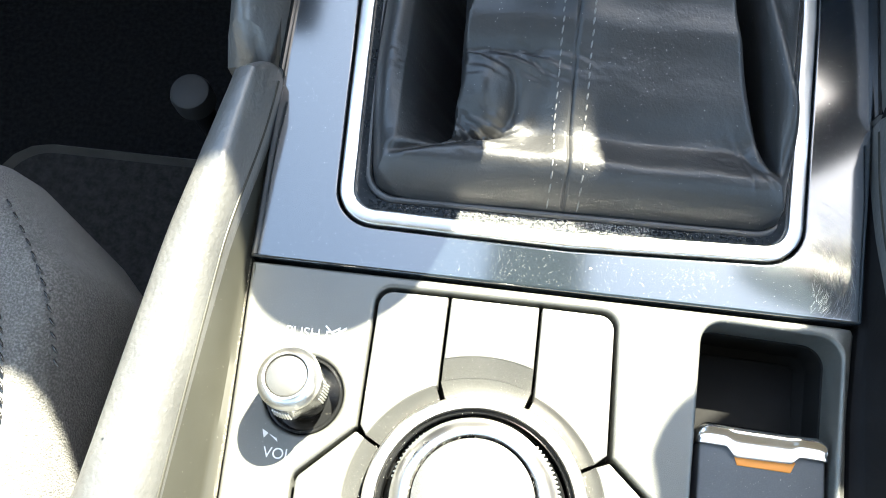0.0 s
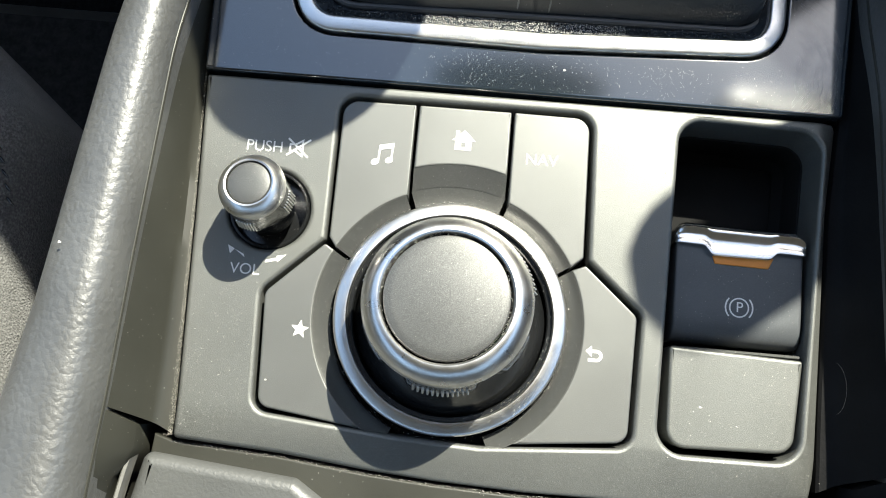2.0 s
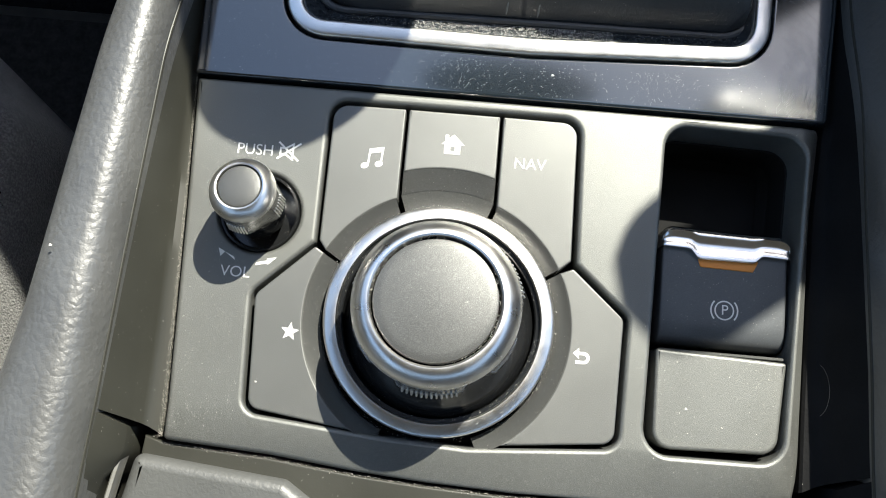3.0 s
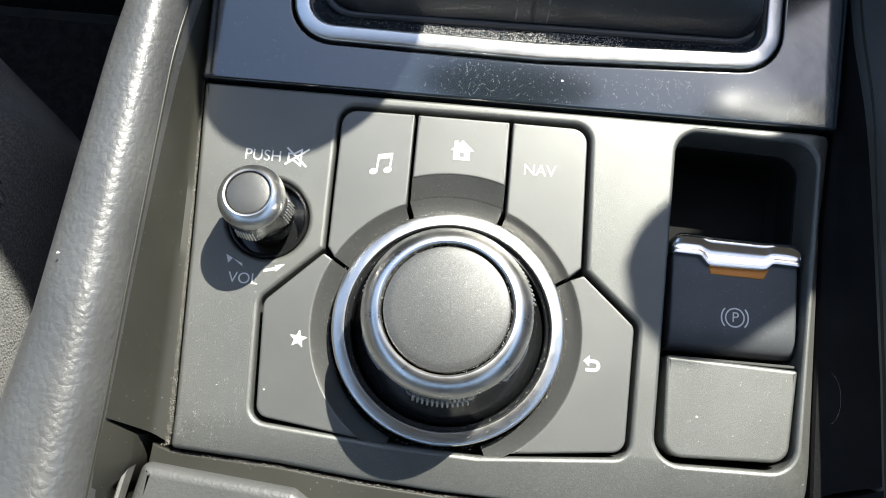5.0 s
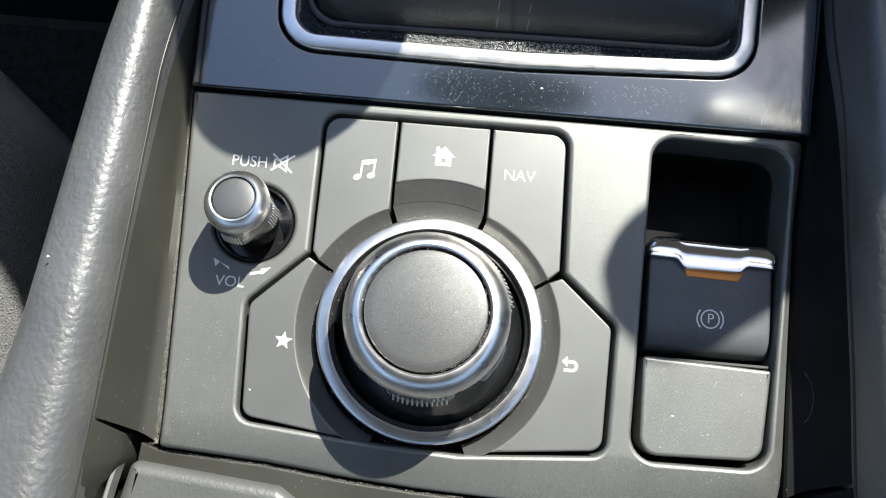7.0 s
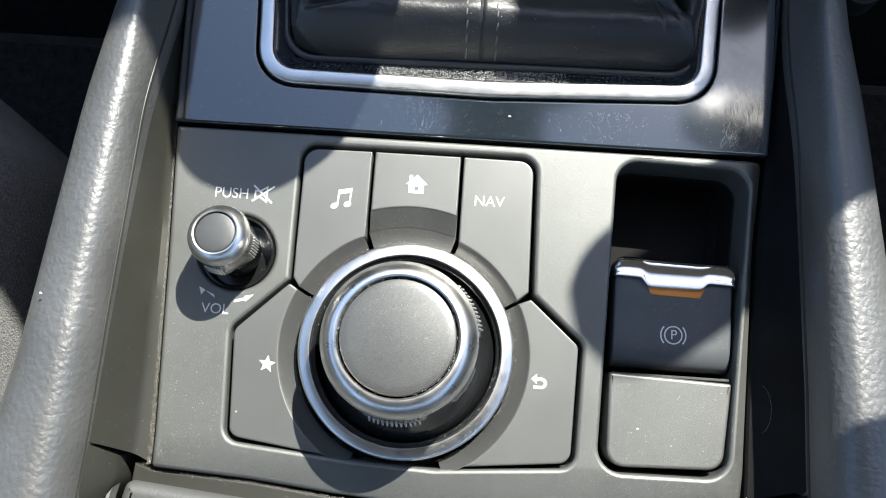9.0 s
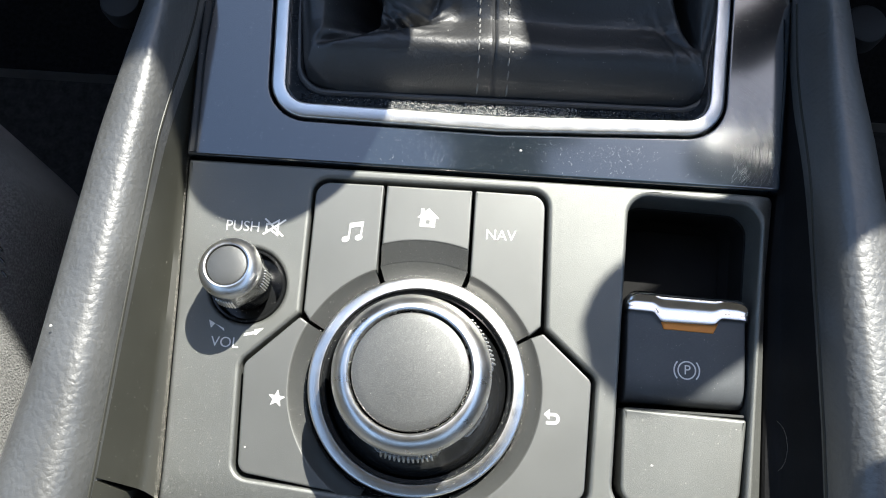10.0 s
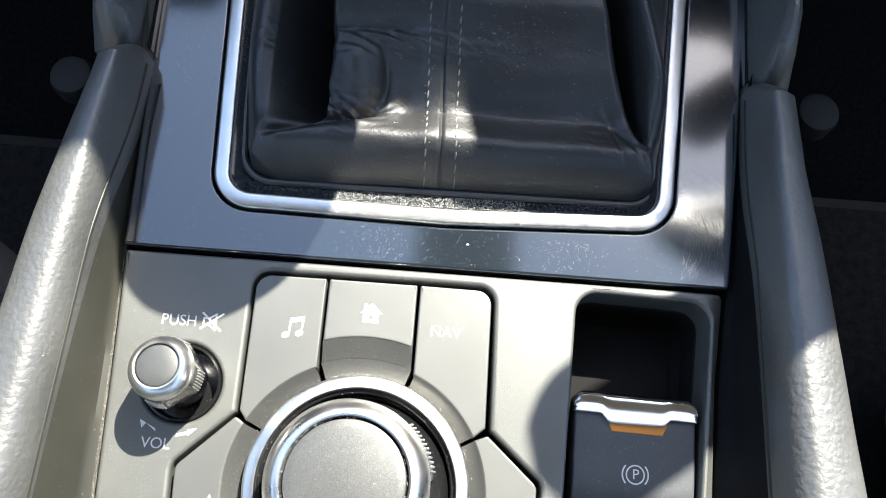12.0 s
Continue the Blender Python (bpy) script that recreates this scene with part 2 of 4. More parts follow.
structure("floor", block(-760, 790, -1300, 900, -330, -310, 0), CARPET, "black carpeted car floor in deep shade", "floor")
structure("ceiling", block(-720, 750, -1300, 110, 760, 785, 8), LINER, "light grey fabric roof lining above the seats", "ceiling")
# sides and back are out of view, added to hold back sky light
structure("wall_left", block(-790, -730, -1300, 900, -330, 330, 20), DASH, "unseen dark door side, added to cut low sky light", "wall")
structure("wall_right", block(760, 820, -1300, 900, -330, 330, 20), DASH, "unseen dark door side, added to cut low sky light", "wall")
structure("wall_back", block(-760, 790, -1340, -1300, -330, 500, 10), DASH, "unseen dark back of the cabin, added to close off light", "wall")
dash = thing("dashboard", "charcoal soft plastic dashboard across the cabin", "dashboard", kind="")
part("body", block(-740, 770, 440, 900, -310, 270, 40, 4), DASH, dash)
hood = dense(rounded([(145, 329, 8), (208, 329, 6), (226, 311, 6), (470, 311, 30), (470, 545, 16), (82, 545, 16), (82, 359, 8), (145, 353, 8)], 8), 12)
part("instrument_hood", plate(hood, [], 302, 272, 6), DASH, dash, "rounded charcoal hood over the instruments")
part("passenger_ledge", block(-740, -150, 318, 470, 235, 302, 14, 3), DASH, dash, "padded charcoal ledge on the passenger side")
part("centre_stack", block(-75, 107, 335, 460, -310, 60, 20, 3), DASH, dash)

# ---- centre console: body, panel, trim, side walls ----
console = thing("center_console", "dusty grey centre console panel between the car seats", "console")
LEFT_EDGE = ((-70, -69.5), (-37, -70.0), (-28, -69.8), (24, -72.3), (64, -74.8), (240, -79.5))
RIGHT_EDGE = ((-70, 98.5), (-28, 99.8), (39, 102.3), (65, 105.2), (166, 113.0), (240, 116))


def left_x(y):
    return lerp_table(LEFT_EDGE, y)


def right_x(y):
    return lerp_table(RIGHT_EDGE, y)


CLUSTER = rounded([(-35.6, 61.3, 5), (36.2, 61.6, 5), (37.0, 19.6, 1.2), (52.2, 6.2, 3.5), (51.0, -29.3, 4.5), (11, -32.3, 0.8),
                   (-11, -31.4, 0.8), (-49.8, -28.2, 4.5), (-51.4, 4.2, 4.5), (-35.4, 19.6, 1.2)])
RECESS = rounded([(60.6, 62.4, 6.5), (100.6, 61.4, 6.5), (94.6, -29.4, 7), (57.4, -29.8, 7)], 8)
COLLAR = [Vector((-51.9 + 11.4 * math.cos(a), 26.6 + 11.4 * math.sin(a))) for a in [2 * math.pi * k / 48 for k in range(48)]]
panel_outline = rounded([(-74.6, 64.6, 0.8), (104.9, 64.8, 1.5), (102.3, 39, 0), (99.8, -28, 0), (98.6, -40.5, 2.0), (76, -42.0, 0), (48, -43.0, 0), (24, -43.2, 0),
                         (0, -42.4, 0), (-18, -41.2, 0), (-41, -38.8, 0), (-69.8, -37.2, 1.2), (-69.8, -28, 0), (-72.3, 24, 0)])


def panel_roll(x, y):
    shoulder = -2.6 * smooth01(right_x(y) - 3.2, right_x(y) - 0.4, x)
    return shoulder - 2.6 * smooth01(-34.5, -42.5, y)


panel_outline = dense(panel_outline, 4)
part("control_panel", plate(panel_outline, [dense(CLUSTER, 4), RECESS, COLLAR], 0, -9, 1.1, 1.2, -14, panel_roll), PLASTIC, console)
part("inner_tub", block(-66, 56.5, -36, 62, -60, -13, 0), VOID, console)
part("inner_tub", block(56.5, 103, -36, 64, -60, -28, 0), VOID, console)
part("base", block(-72, 104, -220, 330, -310, -61, 6), DASH, console)

# gloss trim with the opening for the shift boot
trim_outline = dense(rounded([(-75.6, 65.9, 0.8), (106.0, 66.2, 1.2), (113.4, 166, 0), (117, 235, 2), (-80, 235, 2), (-78, 149, 0)]), 6)
TRIM_HOLE = dense(rounded([(-52.2, 79.3, 13), (20, 78.7, 0), (89.2, 81.8, 13), (94.4, 166, 0), (96.0, 222, 12), (-59.5, 222, 12), (-56.2, 151, 0)], 8), 6)
part("gloss_trim", plate(trim_outline, [TRIM_HOLE], 0.2, -9, 0.8, 0.5, -10), GLOSS, console, "scratched and dusty gloss black trim")

# side walls between panel and padding
PAD_IN_L = ((-120, -85.8), (-47, -83.0), (-27, -82.0), (5, -81.0), (40, -79.6), (64, -78.6), (85, -77.6), (122, -75.9), (160, -78.5))
PAD_OUT_L = ((-120, -117), (-28, -105.5), (-6, -102.0), (15, -100), (44, -97.2), (68, -94.8), (95, -90.6), (112, -88.0), (140, -86))
PAD_IN_R = ((-120, 114.5), (-27, 112.2), (-4, 112.0), (35, 110.8), (90, 109.6), (128, 110.2), (160, 114))
PAD_OUT_R = ((-120, 146), (12, 133.0), (30, 130.9), (51, 128.6), (76, 126.3), (100, 123.1), (140, 121))


def wall_strip(edge, inner, side, y0, y1, n, low=1.0):
    """A wall rising from a narrow dusty ledge to the padding; its rear end is cut slantwise."""
    rows = []
    for k in range(n + 1):
        y = y0 + (y1 - y0) * k / n
        slant = -7.0 * smooth01(y0 + 14, y0, y)
        a, b = edge(y) + side * 0.9, lerp_table(inner, y) + side * 1.5
        row = []
        for f, z in ((0.0, -14), (0.0, -4.4), (0.05, -3.7), (0.3, -3.0), (0.42, -1.8), (0.6, 1.6), (0.8, 5.6), (0.97, 9.2), (1.06, 9.4), (1.3, -30), (0.0, -30)):
            row.append(Vector((a + (b - a) * f, y + slant * (1 - min(1, f)), z if z < -4 else -4 + (z + 4) * low * (1 - 0.42 * smooth01(60, 112, y)))))
        rows.append(row)
    return sweep(rows, True)


part("side_wall", wall_strip(left_x, PAD_IN_L, -1, -29.5, 200, 48, 1.58), WALL, console, "brown-grey plastic side wall with dust along its foot")
# counterpart of the left wall; the darker material stands in for its shade
part("side_wall", wall_strip(right_x, PAD_IN_R, 1, -29.5, 200, 48, 1.25), DASH, console, "plastic side wall with its shade put into a dark colour")


joint = []
for k in range(13):
    f = k / 12
    y = 66 - 5.5 * f * f
    a, b = left_x(y) - 0.9, lerp_table(PAD_IN_L, y) - 1.5
    z = -4 + 1.57 * (4 + lerp_table(((0.3, -3.0), (0.42, -1.8), (0.6, 1.6), (0.8, 5.6), (0.97, 9.2)), 0.97 - 0.6 * f))
    x = a + (b - a) * (0.97 - 0.6 * f)
    joint.append([Vector((x, y - 0.14, z - 0.3)), Vector((x - 0.05, y, z + 0.06)), Vector((x, y + 0.14, z - 0.3))])
part("joint", sweep(joint, True), VOID, console, "thin dark joint across the side wall")


def rear_wall(edge, inner, side, top):
    rows = []
    for k in range(19):
        y = -30.3 - 80 * k / 18
        slant = -4.2 * smooth01(-44, -30.3, y)
        a, b = edge(-37) + side * (8.5 + 5.5 * smooth01(-40, -52, y)), lerp_table(inner, y) + side * 1.0
        row = []
        for f, z in ((0.0, -30), (0.0, 2.0), (0.06, 2.8), (0.9, top - 0.6), (1.0, top), (1.3, top - 2), (1.4, -30)):
            row.append(Vector((a + (b - a) * f, y + slant * (1 - min(1, f)), z)))
        rows.append(row)
    return sweep(rows, True)


part("rear_side_trim", rear_wall(left_x, PAD_IN_L, -1, 17.2), WALL, console, "brown-grey plastic corner piece")
# right corner piece, shade likewise put into its dark colour
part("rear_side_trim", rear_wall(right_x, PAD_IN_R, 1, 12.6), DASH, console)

# low ledge and rim behind the panel
ledge = dense(rounded([(-75.5, -36.6, 0), (-69.8, -38.2, 0), (-41, -39.8, 0), (-18, -42.2, 0), (0, -43.4, 0), (24, -44.2, 0), (76, -43.0, 0), (100, -41, 0), (101, -70, 0), (-78, -70, 0)]), 5)
part("rear_ledge", plate(ledge, [], -3.0, -12, 0.6), WALL, console, "brown-grey plastic ledge")


CREST = 0.36


def foot_at(y, foot):
    """Height of the padding's inner foot, which sinks towards the front."""
    return foot * (1 - 0.6 * smooth01(60, 112, y))


def padding(inn, out, side, height, y0, y1, n=64, foot=9.0):
    """A padded, rounded rail; its section swells towards the rear."""
    rows = []
    for k in range(n + 1):
        y = y0 + (y1 - y0) * k / n
        a, b = lerp_table(inn, y), lerp_table(out, y)
        h = lerp_table(height, y)
        w = abs(b - a)
        end = smooth01(y1, y1 - 7, y)
        row = []
        low = foot_at(y, foot)
        rise = (h - low) * (0.35 + 0.65 * end)
        for j in range(25):
            u = (j / 24) ** 1.35
            x = a + side * w * u
            if u < CREST:
                z = low + rise * (1 - ((CREST - u) / CREST) ** 2.1) ** (1 / 2.1)
            else:
                z = low + rise - 5.0 * ((u - CREST) / (1 - CREST)) ** 2 - 50 * max(0, u - 0.86) ** 1.5
            z += 0.25 * noise.noise(Vector((x * 0.05, y * 0.05, 3.1)))
            row.append(Vector((x, y, z)))
        row.append(Vector((b + side * 1.5, y, -40)))
        row.append(Vector((a + side * 3, y, -40)))
        rows.append(row)
    return sweep(rows, True)


HEIGHT_R = ((-120, 31), (0, 28), (60, 26), (110, 22), (128, 20))
HEIGHT = ((-120, 31), (0, 28), (60, 26), (110, 23), (125, 21))
def rail(inn, out, side, y0, y1, label, height, foot):
    ob = thing("padded_rail", label, "padded rail", "padded rails of the console")
    part("cushion", padding(inn, out, side, height, y0, y1, 64, foot), PAD, ob)
    rows = []
    for k in range(61):
        y = y0 + 2 + (y1 - y0 - 6) * k / 60
        a, f = lerp_table(inn, y) - side * 0.15, foot_at(y, foot)
        rows.append([Vector((a - side * 0.25, y, f + 0.3)), Vector((a, y, f + 0.9)), Vector((a + side * 0.5, y, f + 1.1)), Vector((a + side * 0.8, y, f))])
    part("seam", sweep(rows, True), WALL, ob, "thin joint along the padding")
    return ob


rail(PAD_IN_L, PAD_OUT_L, -1, -115, 126, "sunlit grained black padded rail along the console", HEIGHT, 16.5)
rail(PAD_IN_R, PAD_OUT_R, 1, -115, 130, "grained black padded rail, shaded in front and sunlit behind", HEIGHT_R, 12.0)


def front_arm(side, x_in, x_out, y0):
    rows = []
    for k in range(25):
        y = y0 + 200 * k / 24
        rise = 24 * smooth01(y0 - 4, y0 + 14, y) + 32 * smooth01(y0 + 25, y0 + 190, y)
        row = []
        for j in range(13):
            t = j / 12
            x = x_in + (x_out - x_in) * t + side * 0.02 * (y - y0)
            z = 2 + rise * math.sin(math.pi * 0.9 * t) ** 0.9
            row.append(Vector((x, y, z)))
        row.append(Vector((x_out, y, -40)))
        row.append(Vector((x_in, y, -40)))
        rows.append(row)
    return sweep(rows, True)


for side, x_in, x_out, y0 in ((-1, -77.2, -94.5, 127.0), (1, 111.2, 124.5, 131.0)):
    arm = thing("console_arm", "black padded front arm rising towards the dashboard", "console arm", "front arms of the console")
    part("cushion", front_arm(side, x_in, x_out, y0), PAD, arm)
    rows = []
    for k in range(25):
        y = y0 + 2 + 195 * k / 24
        x = x_in - side * 0.3 + side * 0.02 * (y - y0)
        rows.append([Vector((x, y, -2)), Vector((x, y, 3.4)), Vector((x + side * 0.8, y, 4.2)), Vector((x + side * 1.9, y, 3.6)), Vector((x + side * 1.9, y, -2))])
    part("edge_strip", sweep(rows, True), BLACK, arm, "glossy dark edge strip")

# storage lid behind the panel
lid = thing("storage_lid", "grained dark grey storage lid behind the control panel", "lid")
lid_outline = dense(rounded([(-76.5, -41.2, 2.5), (-36, -44.8, 3), (-27, -50.5, 4), (10, -54, 0), (48, -52.5, 4), (58, -46.5, 3), (97, -44.5, 2.5), (99, -200, 4), (-84, -200, 4), (-80.5, -62, 0)], 5), 5)
part("cover", plate(lid_outline, [], 1.0, -14, 3.2), shader("grained_lid", (0.07, 0.072, 0.07), 0.45, 0.05, 0.5, grain=0.14, grain_scale=900, bump_kind="hide", vary=0.4, vary_scale=30), lid)


rows = []
for k in range(13):
    f = k / 12
    x, y = -79.4 - 3.6 * f ** 0.7, -40.2 - 20 * f
    rows.append([Vector((x - 0.6, y, -4)), Vector((x - 0.5, y, 0.6)), Vector((x, y - 0.2, 1.3)), Vector((x + 0.7, y - 0.3, 0.9)), Vector((x + 0.9, y, -4))])
part("corner_edge", sweep(rows, True), WORN, lid, "worn pale corner edge")


# ---- control buttons round the rotary controller ----
def arc(r, a0, a1, n=18):
    return [(r * math.cos(radians(a0 + (a1 - a0) * k / n)), r * math.sin(radians(a0 + (a1 - a0) * k / n)), 0) for k in range(n + 1)]


def rim_strip(a0, a1, n=36, r0=36.6, z0=0.0):
    rows = []
    for k in range(n + 1):
        a = radians(a0 + (a1 - a0) * k / n)
        c, s = math.cos(a), math.sin(a)
        rows.append([Vector((r * c, r * s, z)) for r, z in ((r0 + 0.05, z0 - 0.28), (r0 - 0.3, z0 - 0.45), (32.3, -4.8), (32.3, -10), (r0 + 0.05, -10))])
    return sweep(rows, True)


def facet(r0, r1, z1, half, n=24):
    """A sloping band between two vertical gaps at x = -half and half."""
    rows = []
    for k in range(n + 1):
        x = -half + 2 * half * k / n
        rows.append([Vector((x, math.sqrt(r * r - x * x), z)) for r, z in ((r0, -0.1), (r1, z1))] + [Vector((x, math.sqrt(r * r - x * x), -10)) for r in (r1, r0)])
    return sweep(rows, True)


def button(label, corners, a0, a1, r0=36.6, z0=0.0):
    ob = thing("control_button", label, "button", "buttons round the rotary controller")
    key = part("key", plate(dense(rounded(corners, 6), 3), [], 0.0, -9, 0.45), BUTTON, ob)
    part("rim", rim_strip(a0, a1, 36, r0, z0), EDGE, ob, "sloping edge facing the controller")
    return key


def mirrored(corners):
    return [(-x, y, r) for x, y, r in corners][::-1]


music_corners = [(-34.5, 60.0, 4.5), (-13.95, 60.2, 0.5)] + arc(36.6, 112.4, 151.8) + [(-34.4, 20.2, 0.8)]
nav_corners = mirrored([(-35.2, 60.2, 4.5), (-13.95, 60.3, 0.5)] + arc(36.6, 112.4, 151.8) + [(-35.6, 20.2, 0.8)])
home_corners = [(-13.05, 60.2, 0.5), (13.05, 60.3, 0.5)] + arc(43.6, 72.6, 107.4)
star_corners = [(-35.3, 18.3, 0.8)] + arc(36.6, 153.0, 236.5, 30) + [(-48.4, -26.9, 3.5), (-50.2, 3.6, 3.5)]
back_corners = [(36.4, 18.2, 0.8), (50.9, 5.4, 3), (49.8, -28.0, 3.8)] + arc(36.6, -57.8, 27.0, 30)
music = button("grey satin button with a white music note", music_corners, 113.0, 151.4)
home = button("grey satin button with a white house symbol", home_corners, 69.6, 110.4, 38.0, -2.8)
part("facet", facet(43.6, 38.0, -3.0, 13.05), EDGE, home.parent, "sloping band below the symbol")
nav = button("grey satin button lettered NAV in white", nav_corners, 28.6, 67.0)
star = button("grey satin button with a white star", star_corners, 153.2, 247)
back = button("grey satin button with a white return arrow", back_corners, -68, 26.8)


def printed(loops, parent, name="icon", z=0.07, at=(0, 0), holes=(), material=PRINT):
    bm = bmesh.new()
    for loop in loops:
        edges = []
        for one in [loop, *holes]:
            vs = [bm.verts.new((x + at[0], y + at[1], z)) for x, y in one]
            edges += [bm.edges.new((vs[i], vs[(i + 1) % len(vs)])) for i in range(len(vs))]
        bmesh.ops.triangle_fill(bm, use_beauty=True, use_dissolve=False, edges=edges)
    ret = bmesh.ops.extrude_face_region(bm, geom=bm.faces[:])
    for v in ret["geom"]:
        if isinstance(v, bmesh.types.BMVert):
            v.co.z -= 0.05
    return part(name, bm, material, parent)


def lettered(words, size, at, parent, z=0.07, turn=0.0, wide=1.0, material=PRINT, name="lettering"):
    cu = bpy.data.curves.new("lettering", "FONT")
    cu.body, cu.size, cu.align_x, cu.align_y = words, size, "CENTER", "CENTER"
    cu.extrude = 0.02
    tmp = new("lettering_curve", cu)
    bpy.context.view_layer.update()
    me = bpy.data.meshes.new_from_object(tmp.evaluated_get(bpy.context.evaluated_depsgraph_get()))
    bpy.data.objects.remove(tmp)
    bm = bmesh.new()
    bm.from_mesh(me)
    c, s = math.cos(radians(turn)), math.sin(radians(turn))
    for v in bm.verts:
        x, y = v.co.x * wide, v.co.y
        v.co = Vector((at[0] + x * c - y * s, at[1] + x * s + y * c, z + v.co.z))
    return part(name, bm, material, parent)


def disc(cx, cy, rx, ry, turn=0.0, n=20):
    c, s = math.cos(turn), math.sin(turn)
    return [(cx + rx * math.cos(2 * math.pi * k / n) * c - ry * math.sin(2 * math.pi * k / n) * s,
             cy + rx * math.cos(2 * math.pi * k / n) * s + ry * math.sin(2 * math.pi * k / n) * c) for k in range(n)]


def stroke(points, w):
    """A band of width w along points."""
    left, right = [], []
    for i, p in enumerate(points):
        a = Vector(points[max(0, i - 1)])
        b = Vector(points[min(len(points) - 1, i + 1)])
        d = (b - a).normalized()
        left.append((p[0] - d.y * w / 2, p[1] + d.x * w / 2))
        right.append((p[0] + d.y * w / 2, p[1] - d.x * w / 2))
    return left + right[::-1]


# music note
printed([disc(-1.9, -2.5, 1.15, 0.85, 0.4)], music, at=(-22.2, 45.1))
printed([disc(2.0, -1.75, 1.15, 0.85, 0.4)], music, at=(-22.2, 45.1), name="icon")
printed([[(-1.3, -2.5), (-0.8, -2.5), (-0.55, 1.1), (2.55, 1.75), (2.3, -1.7), (2.8, -1.7), (3.15, 3.3), (-1.0, 2.45)]], music, at=(-22.2, 45.1), name="icon", z=0.13)
# house
printed([[(-2.3, -2.6), (2.3, -2.6), (2.3, 0.2), (3.4, 0.2), (0.2, 3.2), (-1.2, 1.95), (-1.2, 3.0), (-2.2, 3.0), (-2.2, 1.0), (-3.2, 0.2), (-2.3, 0.2)]], home, at=(0.1, 50.6),
        holes=[[(-0.6, -1.7), (0.7, -1.7), (0.7, -0.4), (-0.6, -0.4)]])
# star
pts = [((2.55 if k % 2 == 0 else 1.1) * math.sin(math.pi * k / 5 + 0.08), (2.55 if k % 2 == 0 else 1.1) * math.cos(math.pi * k / 5 + 0.08)) for k in range(10)]
printed([pts], star, at=(-39.5, -5.8))
# return arrow
curve = [(-0.9, 1.0), (0.8, 1.0)] + [(0.8 + 1.45 * math.cos(a), -0.45 + 1.45 * math.sin(a)) for a in [math.pi / 2 - math.pi * k / 10 for k in range(1, 11)]] + [(-1.9, -1.9)]
curve = [(x * 0.82, y * 0.82) for x, y in curve]
printed([stroke(curve, 0.85)], back, at=(39.9, -5.6))
printed([[(-2.3, 0.82), (-0.7, 2.3), (-0.7, -0.66)]], back, at=(39.9, -5.6), name="icon")
lettered("NAV", 4.5, (22.3, 46.8), nav, wide=1.0)

# printing on the panel
lettered("PUSH", 4.5, (-55.4, 44.4), console, wide=0.98)
lettered("VOL", 4.3, (-56.5, 9.2), console, wide=1.0)
printed([[(-2.6, -1.2), (-0.9, -1.2), (1.4, -2.7), (1.4, 2.7), (-0.9, 1.2), (-2.6, 1.2)]], console, at=(-45.9, 44.7), name="mute_symbol",
        holes=[[(-2.1, -0.7), (-0.7, -0.7), (0.9, -1.8), (0.9, 1.8), (-0.7, 0.7), (-2.1, 0.7)]])
printed([stroke([(-3.2, -2.3), (3.3, 2.6)], 0.55)], console, at=(-45.9, 44.7), name="mute_symbol", z=0.09)
printed([stroke([(-3.0, 2.6), (2.9, -2.6)], 0.55)], console, at=(-45.9, 44.7), name="mute_symbol", z=0.11)
printed([[(-61.9, 15.6), (-60.4, 14.9), (-57.0, 12.5), (-57.3, 13.4), (-60.0, 14.6), (-61.1, 13.2)]], console, name="arrow")
printed([[(-51.2, 11.5), (-48.0, 12.3), (-47.8, 11.9), (-45.5, 14.2), (-48.2, 13.6), (-48.1, 13.1), (-51.0, 12.3)]], console, name="arrow")

# ---- rotary controller ----
LEAN_TILT = Matrix.Rotation(radians(-4.5), 4, "X") @ Matrix.Rotation(radians(-1.6), 4, "Y")
rotary = thing("rotary_controller", "large chrome-rimmed rotary knob with a grey top", "knob", at=(0.5, 1.0, 0))
part("base_ring", lathe([(31.7, -9), (31.7, -0.9), (31.6, -0.5), (31.3, -0.2), (30.7, 0.1), (29.5, 0.5), (28.5, 0.8), (28.1, 0.78), (27.85, 0.45), (27.8, -0.3), (27.7, -0.9), (27.7, -9)]), CHROME, rotary, "satin chrome ring round the knob")
part("inner_step", lathe([(27.75, -0.7), (26.7, -0.8), (26.4, -1.2), (26.2, -8), (20, -8)]), BLACK, rotary, "gloss black step inside the ring")
bm = lathe([(26.3, -7.5), (25.8, -3.0), (23.8, 0.5), (21.3, 4.5), (19.6, 9.0), (18.9, 11.6), (18.2, 12.4), (17.0, 12.5)])
part("skirt", bm, BLACK, rotary, "gloss black lower skirt")


def flats(a, width, at):
    """Hollows on both sides of each of the three ribbed fields."""
    out = 0.0
    for field in (-math.pi / 2, math.pi / 6, 5 * math.pi / 6):
        d = abs((a - field + math.pi) % (2 * math.pi) - math.pi)
        out += max(0.0, 1 - ((d - at) / width) ** 2)
    return out


def scallop(a, k):
    return -(0.0, 0.5, 1.4, 1.7, 1.2, 0.5, 0.0, 0.0)[k] * flats(a, 0.21, 0.6)


bm = lathe([(17.5, 11.4), (20.2, 12.2), (21.9, 13.2), (22.1, 15.0), (21.7, 17.2), (21.2, 19.6), (20.7, 21.2), (19.4, 21.6)], 192, scallop)
band = part("grip_band", bm, shader("brushed_dark_chrome", (0.3, 0.3, 0.3), 0.22, 1.0, rough_vary=0.1, vary_scale=140, grain=0.05, grain_scale=900), rotary)
